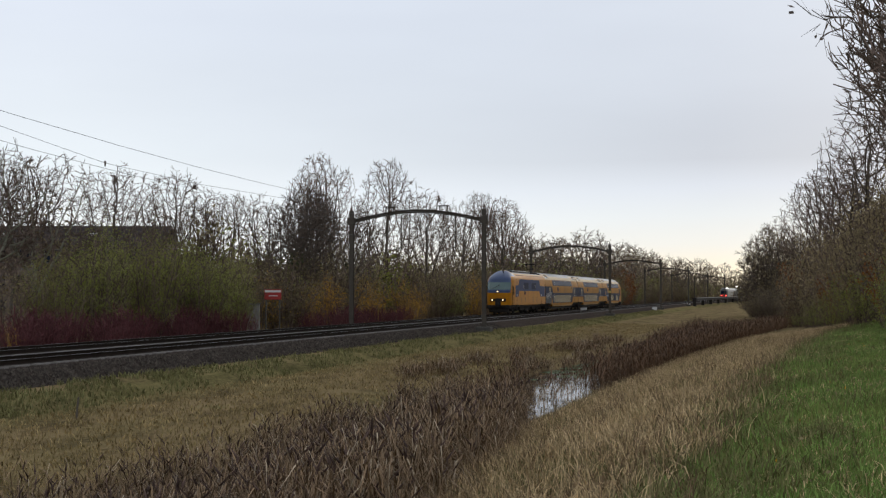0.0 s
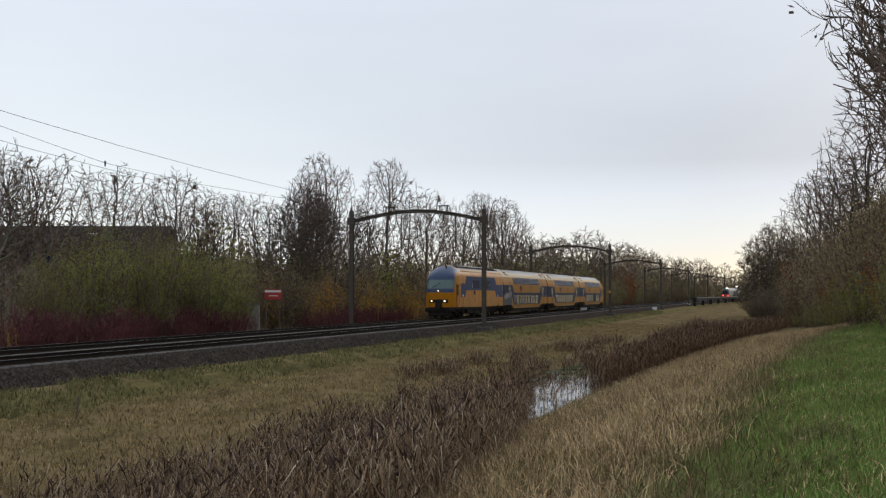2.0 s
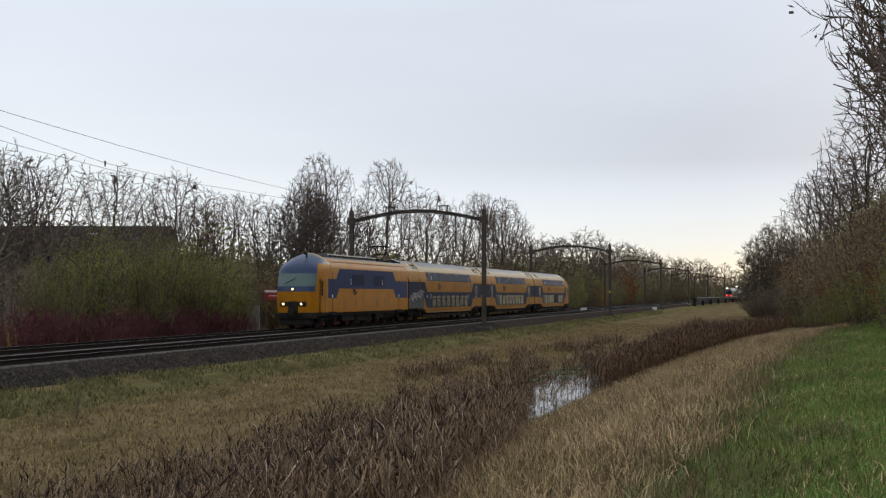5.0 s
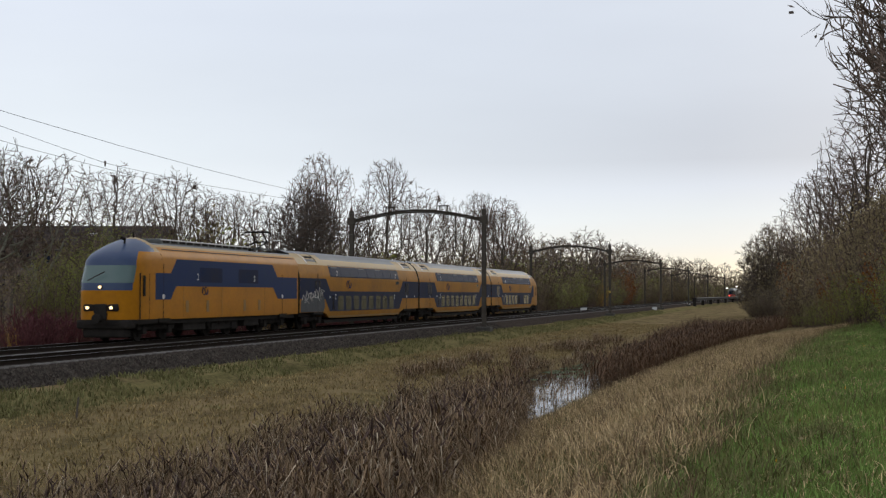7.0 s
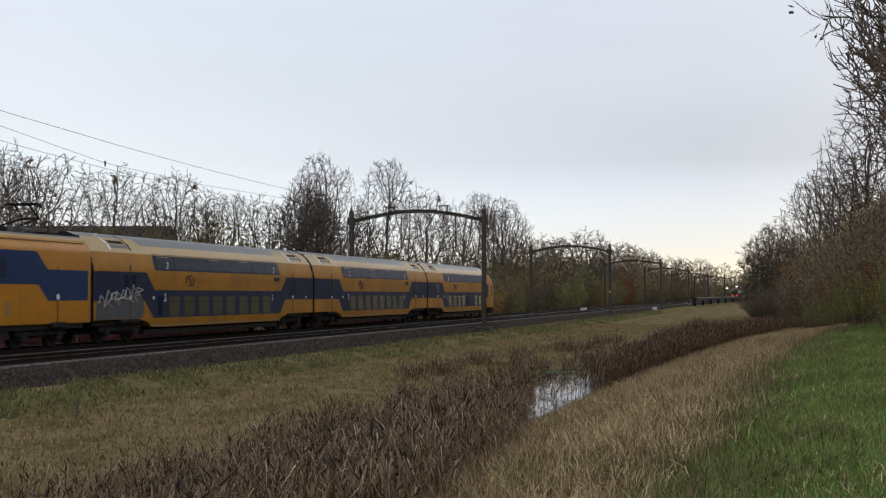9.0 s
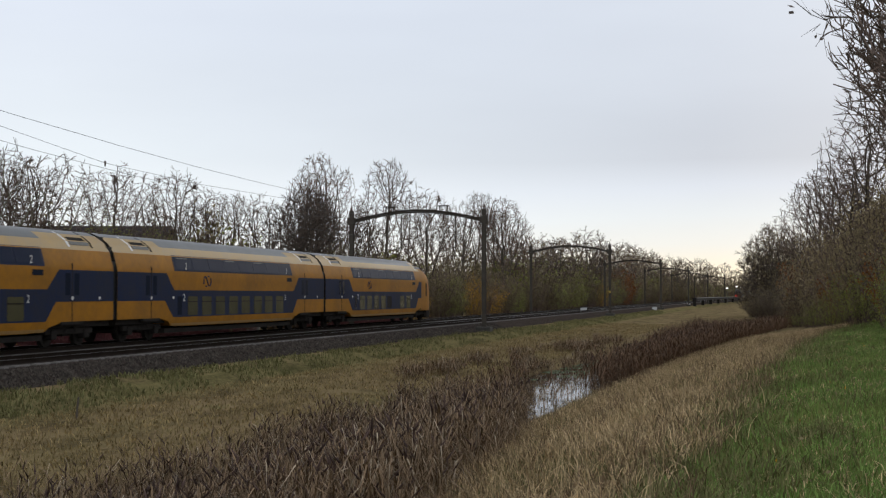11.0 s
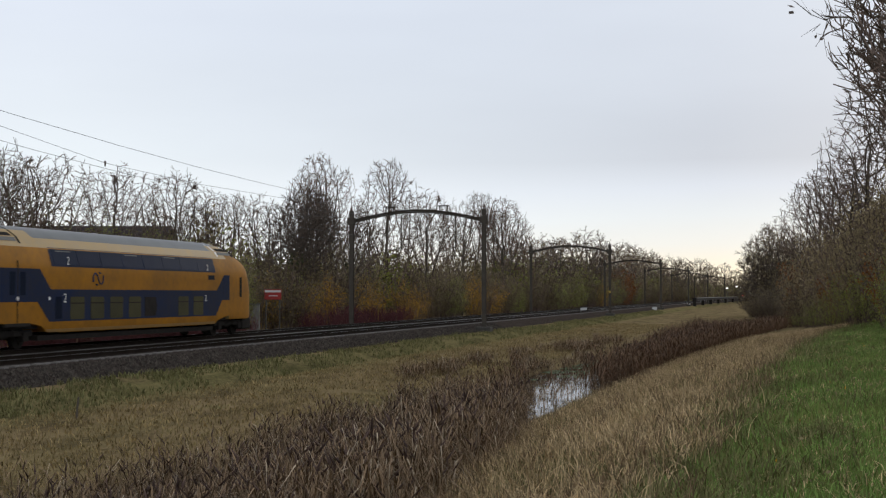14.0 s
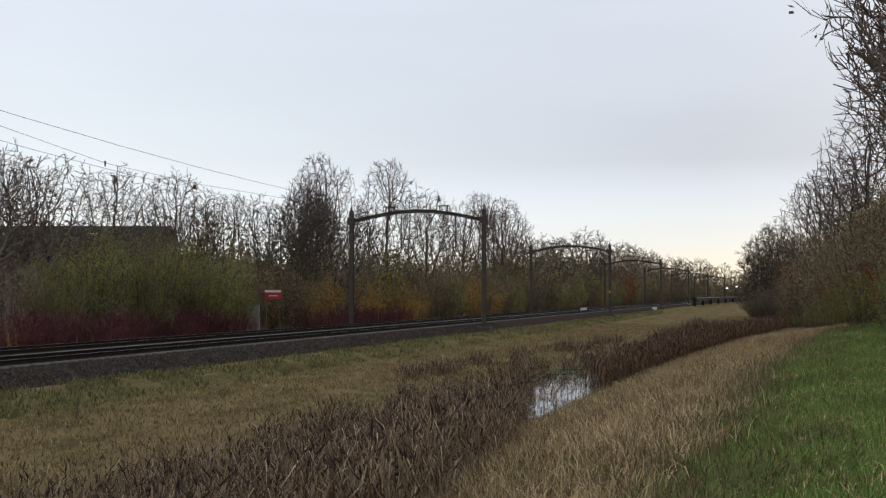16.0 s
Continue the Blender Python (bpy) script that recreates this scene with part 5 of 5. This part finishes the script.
WILLOW = [bush_kind(s, 52, 13, leaf=OLIVELEAF, leaves=6, size=0.038, upright=0.3, wide=2.0) for s in (31, 32)]
SHRUB = [bush_kind(s, 44, 10, leaf=BROWNLEAF, leaves=3, size=0.06) for s in (33, 34, 35)]
OLIVE = [bush_kind(s, 40, 10, leaf=OLIVELEAF, leaves=4, size=0.055) for s in (36, 37)]
GOLD = [bush_kind(s, 30, 9, leaf=YELLOWLEAF, leaves=4, size=0.05, unit_spread=0.2) for s in (38, 39)]
COPPER = [bush_kind(40, 34, 9, leaf=ORANGELEAF, leaves=4, size=0.08)]
DOGWOOD = [bush_kind(s, 110, 6, twig=REDTWIG, upright=0.55, wide=3.0, fine=0.022) for s in (41, 42)]
FILLBUSH = [bush_kind(s, 24, 7, leaf=lf, leaves=3, size=0.11, fine=0.024, unit_spread=0.24) for s, lf in ((45, BROWNLEAF), (46, OLIVELEAF), (47, BROWNLEAF))]
SCRUB = [bush_kind(s, 60, 12, twig=TWIG, leaf=DULLLEAF, leaves=3, size=0.06) for s in (48, 49, 50)]
DARKBUSH = [bush_kind(s, 90, 12, twig=DARKTWIG, leaf=DULLLEAF, leaves=2, size=0.05, wide=2.2) for s in (43, 44)]


def hedge(kinds, spots, label, name, group, wide=1.0, seed=1, category="bush"):
    r = random.Random(seed)
    for i, (x, y, h) in enumerate(spots):
        plant(kinds[i % len(kinds)], x, y, h, r.uniform(0, 360), label, name, category, group, wide, unit=5.0)


hedge(WILLOW, [(-38, 70.1, 7.3), (-40, 77.0, 8.3), (-37, 74.5, 7.4), (-39, 82.2, 7.6), (-37, 81.8, 6.8), (-38, 88.2, 6.6), (-41, 85, 7.2), (-38.5, 66.5, 5.6)], "tall olive-green leafy willow bush behind the tracks", "willow_bush", "willow bushes", 0.85, 1)
hedge(DOGWOOD, [(-34.3 - 0.7 * (i % 3), 47.5 + 2.9 * i, 1.5 + 1.0 * ((i * 37) % 10) / 10) for i in range(13)] + [(-34.6, 97 + 4.2 * i, 1.6 + 0.8 * ((i * 7) % 5) / 5) for i in range(7)] + [(-36.4, 56 + 4.4 * i, 1.8 + 0.9 * ((i * 3) % 4) / 4) for i in range(7)], "dense dark red dogwood stems along the railway", "dogwood_bush", "dogwood bushes", 1.25, 2)
hedge(SHRUB, [(-40, 64.0, 5.4), (-40.5, 89.4, 6.0), (-40, 97.3, 6.8), (-38, 100.5, 7.0), (-41, 114.1, 7.2), (-38, 112.3, 8.2), (-40, 125.0, 8.6), (-38, 148.2, 7.3), (-40, 167.6, 8.4), (-37, 167.3, 7.6), (-39, 191.5, 8.2), (-41, 217.6, 9.2), (-38, 219.2, 7.5), (-40, 255.9, 9.0), (-38, 272.7, 8.7), (-38, 373.5, 9.3), (-38, 425.3, 8.5), (-37, 507.2, 8.2),
              (-42, 56, 5.2), (-39, 92.5, 6.2), (-37, 135, 6.0), (-39, 158, 7.0), (-37, 180, 7.0), (-37, 205, 7.5), (-38, 236, 7.8), (-37, 293, 8.0), (-37, 312, 8.5), (-37, 335, 8.5), (-37, 395, 8.5), (-36.5, 460, 8.5), (-44, 96, 7), (-45, 108, 7.5), (-44, 132, 8.5), (-46, 156, 9), (-44, 176, 9)], "brown half-bare shrub at the foot of the wood", "shrub", "shrubs behind the railway", 1.0, 3)
hedge(OLIVE, [(-36.5, 150, 5.2), (-37, 230, 6.3), (-37, 248, 6.6), (-36.5, 282, 6.8), (-36.5, 305, 7), (-37, 350, 7), (-36, 186, 4.6), (-36, 86, 3.6)], "olive-green shrub at the foot of the wood", "shrub", "shrubs behind the railway", 1.0, 4)
hedge(GOLD, [(-37.0, 107.4, 5.2), (-36.5, 102.0, 4.3), (-36.5, 117.8, 4.7), (-36.0, 132.3, 4.0), (-35.5, 127.7, 3.0), (-36.5, 161.2, 5.4), (-36.0, 168.8, 5.1), (-39.0, 99.8, 4.7), (-42, 107.7, 5.2), (-37, 107.2, 5.0), (-39, 127.4, 5.8), (-36, 128.0, 5.1), (-37, 138.2, 4.2), (-37, 164.1, 5.9), (-36, 171.3, 5.6), (-36, 279.4, 6.1), (-35.2, 57.0, 1.7), (-38, 121, 5.2)], "young tree with yellow autumn leaves", "yellow_tree", "yellow young trees", 0.75, 5, "tree")
hedge(COPPER, [(-37.5, 331, 12.2), (-36, 322, 7)], "tree with orange-brown autumn leaves", "copper_tree", "", 0.7, 6, "tree")

fill_ = random.Random(77)
hedge(FILLBUSH, [(-41 - 14 * fill_.random(), 88 + 5.2 * i + 3 * fill_.random(), 5.5 + 2.5 * fill_.random()) for i in range(32)], "brown half-bare shrub inside the wood", "shrub", "shrubs behind the railway", 1.3, 31)
hedge(FILLBUSH[1:2], [(-44 - 12 * fill_.random(), 95 + 11 * i + 4 * fill_.random(), 5.5 + 2.0 * fill_.random()) for i in range(22)], "olive-green shrub inside the wood", "shrub", "shrubs behind the railway", 1.3, 32)
hedge(FILLBUSH, [(-39 + 0.9 * bend(y) - 6 * fill_.random(), y, 8.5 + 2.5 * fill_.random()) for y in range(340, 1000, 18)], "brown shrub of the far wood edge", "shrub", "far shrubs", 1.3, 33)
hedge(FILLBUSH, [(-44 + 7.0 * i, 1000 + 20 * fill_.random(), 13 + 3 * fill_.random()) for i in range(14)], "brown shrub of the far wood edge", "shrub", "far shrubs", 1.2, 34)

back_ = random.Random(78)
hedge(FILLBUSH, [(-42 - 4 * back_.random() + 0.6 * bend(y), y, 10.6 + 2.2 * back_.random() + 0.006 * (y - 240)) for y in range(240, 620, 15)], "tall brown shrub of the far wood edge", "shrub", "far shrubs", 0.95, 39)
hedge(FILLBUSH, [(-45 - 9 * back_.random(), 86 + 4.6 * i + 3 * back_.random(), 7.6 + 2.6 * back_.random()) for i in range(28)], "tall brown shrub inside the wood", "shrub", "shrubs behind the railway", 1.0, 38)
hedge(FILLBUSH, [(-42 - 7 * back_.random(), 205 + 7.5 * i + 3 * back_.random(), 9.5 + 2.5 * back_.random()) for i in range(20)], "tall brown shrub inside the far wood", "shrub", "far shrubs", 1.1, 35)
hedge(SCRUB, [(6.4, 124, 11.0), (8.2, 112, 11.5), (9.2, 100, 12.0), (10.0, 90, 12.0), (10.4, 80, 11.5), (9.9, 66, 10.5), (5.0, 138, 10.5)], "tall dull brown shrub behind the path's trees", "shrub", "shrubs beside the path", 0.9, 36)
hedge(COPPER, [(2.6, 158, 9.5), (4.2, 146, 10.5)], "tall shrub with rust-brown leaves beside the thicket", "shrub", "shrubs beside the path", 0.8, 37)

# the trees and scrub along the near side of the meadow
THICKET = [tree_kind(s, crown=((0, 0.5, 0.33, 0.49), (0.05, 0.36, 0.36, 0.34)), points=1500, base=0.06, fine=0.016, twig=DARKTWIG, leaf=DULLLEAF, leaves=0.5, size=0.07, sprays=5, spray=0.6) for s in (61, 62)]
for i, (x, y, h) in enumerate([(-1.9, 190, 11.8), (-0.4, 196, 12.8), (1.4, 186, 11.2), (3.0, 190, 10.8), (-2.9, 198, 9.0)]):
    plant(THICKET[i % 2], x, y, h, 50 * i, "dense dark brown leafless thicket at the meadow's end", "thicket", "tree", "dark thickets", 1.0)
hedge(DARKBUSH, [(-2.6, 186, 4.5), (-1.0, 184, 4.8), (0.8, 181, 4.6), (2.8, 180, 5.0), (-3.6, 191, 3.4)], "dark brown bush at the thicket's foot", "shrub", "dark bushes", 1.1, 7)
hedge(SCRUB, [(1.9, 150, 8.0), (3.0, 140, 8.6), (3.6, 122, 7.6), (4.5, 110, 8.3), (5.6, 112, 9.0), (5.2, 98, 7.6), (7.0, 100, 9.5), (6.1, 92, 8.6), (6.6, 82, 8.2), (8.0, 86, 9.5), (6.6, 72, 7.0), (8.5, 75, 9.0)], "dull brown shrub beside the meadow path", "shrub", "shrubs beside the path", 0.8, 8)
hedge(OLIVE, [(3.4, 96, 3.0), (4.4, 80, 3.6), (5.2, 66, 3.8), (5.0, 58, 3.2), (3.0, 118, 3.0), (6.6, 62, 5.5)], "low olive-brown bramble beside the path", "bramble", "brambles beside the path", 1.0, 9)
hedge(COPPER, [(4.4, 104, 5.8), (6.2, 78, 5.6)], "shrub with orange-brown leaves beside the path", "shrub", "shrubs beside the path", 0.8, 10)
hedge(OLIVE, [(-1.5, 150, 1.6), (0.2, 146, 1.7), (1.6, 142, 1.6), (-3.5, 156, 1.4), (2.6, 134, 1.8)], "low grey-green bramble at the reeds' end", "bramble", "brambles beside the path", 1.5, 11)
for i, (x, y, h) in enumerate([(4.2, 150, 15.2), (5.2, 132, 14.6), (6.6, 122, 14.5), (8.2, 62, 20), (8.0, 50, 18.5), (9.4, 76, 21), (10.4, 90, 21), (6.9, 40, 15), (6.6, 104, 15), (9.5, 56, 17)]):
    plant(BARE[i % 4], x, y, h, 40 + 77 * i, "tall bare tree with fine twigs beside the path", group="bare trees beside the path", wide=1.05)
OVERHANG = tree_kind(14, crown=((0.0, 0.55, 0.36, 0.44), (-0.12, 0.72, 0.26, 0.26)), points=3200, base=0.2, fine=0.0058, sprays=3, spray=0.3, seg=0.22, kill=0.24, lift=0.16, leaf=DARKTWIG, leaves=0.02, size=0.045)
plant(OVERHANG, 6.2, 24.5, 12.8, 120, "bare tree whose branches hang over the path", wide=1.25)


# ---- the house block behind the wood ----
def house_block():
    t = thing("apartment_block", Matrix.Translation((-86.8, 132.9, -0.9)) @ pose(0, 0, 0, 0, 0, 14.05), "long brown brick block with a dark tiled roof behind trees", "building")
    part("wall", boxes((-24, 20.4, 0, 10, 0, 8.7)), BRICK, t)
    v = [(-24.4, -0.5, 8.6), (20.8, -0.5, 8.6), (20.8, 5, 10.8), (-24.4, 5, 10.8), (-24.4, 10.5, 8.6), (20.8, 10.5, 8.6)]
    v += [(x, y, z - 0.18) for x, y, z in v]
    f = [(0, 1, 2, 3), (3, 2, 5, 4), (6, 9, 8, 7), (9, 10, 11, 8), (0, 6, 7, 1), (4, 5, 11, 10), (0, 3, 9, 6), (3, 4, 10, 9), (1, 7, 8, 2), (2, 8, 11, 5)]
    roof = link("roof", v, f, TILE, t, "dark tiled pitched roof")
    for i in range(38):
        y0 = -0.5 + 5.5 * (i % 19) / 19
        if i < 19:
            z0 = 8.6 + 2.2 * (y0 + 0.5) / 5.5
            part("tile_course", boxes((-24.4, 20.8, y0, y0 + 0.2, z0 + 0.01, z0 + 0.1)), TILE, roof)
    for x in (-20, -8, 2.3, 12):
        part("skylight", boxes((x, x + 1.1, 1.6, 2.5, 9.45, 9.85)), WHITE, roof, "pale skylight")
    for z in (2.9, 5.7, 8.35):
        part("lintel_band", boxes((-24, 20.4, -0.06, 0.02, z, z + 0.14)), CONCRETE, t, "pale concrete lintel band")
    for row in range(3):
        for i in range(14):
            x = -22.8 + i * 3.05
            z = 0.9 + row * 2.8
            w = part("window", boxes((x, x + 1.7, -0.03, 0.05, z, z + 1.35)), GLASS, t)
            part("frame", boxes((x - 0.06, x + 1.76, -0.05, 0.0, z - 0.08, z), (x - 0.06, x + 1.76, -0.05, 0.0, z + 1.35, z + 1.43), (x - 0.06, x, -0.05, 0.0, z, z + 1.35), (x + 1.7, x + 1.76, -0.05, 0.0, z, z + 1.35), (x + 0.82, x + 0.88, -0.05, 0.0, z, z + 1.35)), CONCRETE, w)


house_block()


# ---- signs, cabinets and the far platform ----
def red_sign():
    t = thing("sign_board", pose(-36.2, 93.2, -0.9, 0, 0, 18), "red sign board with a white top bar on two posts", "sign")
    part("board", boxes((-0.62, 0.62, -0.03, 0.03, 2.55, 3.3), bevel=0.01), SIGNRED, t)
    part("lettering_bar", boxes((-0.58, 0.58, -0.045, -0.03, 3.08, 3.24), (-0.3, 0.35, -0.045, -0.03, 2.8, 2.86)), WHITE, t, "plain white bars")
    for x in (-0.5, 0.5):
        part("post", rods(((x, 0.06, -0.2), (x, 0.06, 3.2), 0.04)), GREYPART, t)
    c = thing("cabinet", pose(-37.6, 92.0, -0.9, 0, 0, 18), "pale grey roadside cabinet half hidden by shrubs", "cabinet")
    part("body", boxes((-0.8, 0.8, -0.3, 0.3, 0.15, 2.2), bevel=0.03), CONCRETE, c)
    part("plinth", boxes((-0.85, 0.85, -0.35, 0.35, -0.2, 0.15)), GREYPART, c)
    part("roof", boxes((-0.86, 0.86, -0.36, 0.36, 2.2, 2.28), bevel=0.02), GREYPART, c)
    part("door", boxes((-0.74, -0.02, -0.32, -0.3, 0.2, 2.1), (0.02, 0.74, -0.32, -0.3, 0.2, 2.1)), CONCRETE, c)


red_sign()
for x_, y_ in ((-26.0, 182.5), (-21.3, 236.0), (-21.6, 330.0)):
    c_ = thing("track_cabinet", pose(x_, y_, -0.72 if x_ > -25 else -0.3), "small white equipment cabinet beside the rails", "cabinet", "white track cabinets")
    part("body", boxes((-0.4, 0.4, -0.25, 0.25, 0.0, 0.55), bevel=0.03), WHITE, c_)
    part("lid", boxes((-0.44, 0.44, -0.29, 0.29, 0.55, 0.62), bevel=0.02), GREYPART, c_)
    part("plinth", boxes((-0.36, 0.36, -0.2, 0.2, -0.25, 0.0)), CONCRETE, c_)


def far_platform():
    v, f = [], []
    ys = list(range(326, 560, 11))
    sec = [(0, 0.5), (0, 1.1), (-0.12, 1.12), (-0.12, 1.24), (0.9, 1.24), (0.9, 1.12), (0.9, 0.5)]
    for y in ys:
        v += [(-20.4 + bend(y) + x, y, z) for x, z in sec]
    n = len(sec)
    idx = []
    for j in range(len(ys) - 1):
        for i in range(n - 1):
            f.append((j * n + i, j * n + i + 1, (j + 1) * n + i + 1, (j + 1) * n + i))
            idx.append(1 if i in (2, 3, 4) else 0)
    f += [tuple(range(n)), tuple((len(ys) - 1) * n + i for i in range(n))]
    idx += [0, 0]
    platform = tagged(link("platform", v, f, [BLACK, CONCRETE], index=idx), "long dark platform side with a pale edge", "platform", kind="structure")
    for y in ys[::3]:
        part("pier", boxes((-20.3 + bend(y), -19.6 + bend(y), y - 0.2, y + 0.2, -1.3, 0.55)), BLACK, platform)
    for y, h in ((430, 4.2), (478, 4.9), (500, 4.6)):
        t = thing("platform_lamp", pose(-17.4 + bend(y), y, -1.2), "tall platform lamp with a white light", "street lamp", "platform lamps")
        part("pole", rods(((0, 0, -0.2), (0, 0, h + 1.2), 0.07, 0.05)), GREYPART, t)
        part("lamp_head", boxes((-0.65, 0.15, -0.15, 0.15, h + 1.1, h + 1.25), bevel=0.03), GREYPART, t)
        part("light", boxes((-0.6, 0.1, -0.18, 0.12, h + 0.92, h + 1.1)), WHITELAMP, t)


far_platform()
s_ = thing("stake", pose(-17.6, 31.5, ground_z(-17.6, 31.5), 0, 6, 0), "short dark wooden stake in the meadow", "stake")
part("stake_post", rods(((0, 0, -0.15), (0, 0, 0.5), 0.03, 0.025)), BARK, s_)
part("stake_top", rods(((0, 0, 0.5), (0, 0, 0.56), 0.026, 0.012)), BARK, s_)


# fallen leaves on the mown grass
def fallen_leaves():
    rng = random.Random(17)
    pts = []
    while len(pts) < 150:
        y = 9 + 40 * rng.random() ** 1.5
        x = crest_shift(y) - 0.6 + rng.random() * (0.09 * y + 1.2)
        if noise.noise((x * 0.8, y * 0.5, 6)) > -0.15:
            pts.append(Vector((x, y, ground_z(x, y) + 0.05)))
    for name, label, leaf, some in (("fallen_leaves", "yellow fallen leaves lying on the grass", YELLOWLEAF, pts[:45]), ("withered_leaves", "pale brown fallen leaves lying on the grass", BROWNLEAF, pts[45:])):
        V, T = leaf_quads(rng, some, 0.032, 1, 0.02)
        tagged(new(name, np_mesh(name, V, T, [leaf])), label, "leaves", kind="stuff")


fallen_leaves()


def duckweed():
    rng = random.Random(8)
    V, T = [], []
    for _ in range(4200):
        y = 47 + 36 * rng.random()
        x = -11.6 + 3.4 * rng.random() + 0.09 * max(0.0, y - 62)
        if noise.noise((x * 0.9, y * 0.5, 4)) < 0.0 - (y - 64) * 0.05 and x > -0.188 * y:
            continue
        r = rng.uniform(0.03, 0.11)
        k = len(V)
        for i in range(6):
            V.append((x + r * math.cos(i * math.pi / 3), y + r * 1.4 * math.sin(i * math.pi / 3), -1.712))
        T += [(k, k + i, k + i + 1) for i in range(1, 5)]
    tagged(new("duckweed", np_mesh("duckweed", V, T, [SCUM])), "pale green duckweed floating on the pool", "duckweed", kind="stuff")


duckweed()


# ---- motion ----
def motions():
    def joint(t):
        k = t / 16
        return 155.95 + ((55.44 * k - 117.64) * k + 74.31) * k * k - 204.68 * k
    times = [0.5 * i for i in range(33)]
    for car, off in zip(CARS, (0.0, 0.0, 26.4, 52.8)):
        walk(car, [(t, pose(FAR_TRACK, joint(t) + off, 0)) for t in times])
    for w in WHEELSETS:
        p = w.location.copy()
        rows = []
        for i in range(481):
            t = i / 30
            rows.append((t, pose(p.x, p.y, p.z, math.degrees((joint(0) - joint(t)) / 0.46))))
        walk(w, rows)
    rows = []
    for t in times:
        y = 502 + 3.5 * t + 0.2 * t * t
        rows.append((t, pose(NEAR_TRACK + bend(y), y, 0, 0, 0, -math.degrees(math.atan((y - 330) / 4000)))))
    walk(DEPARTING, rows)


motions()
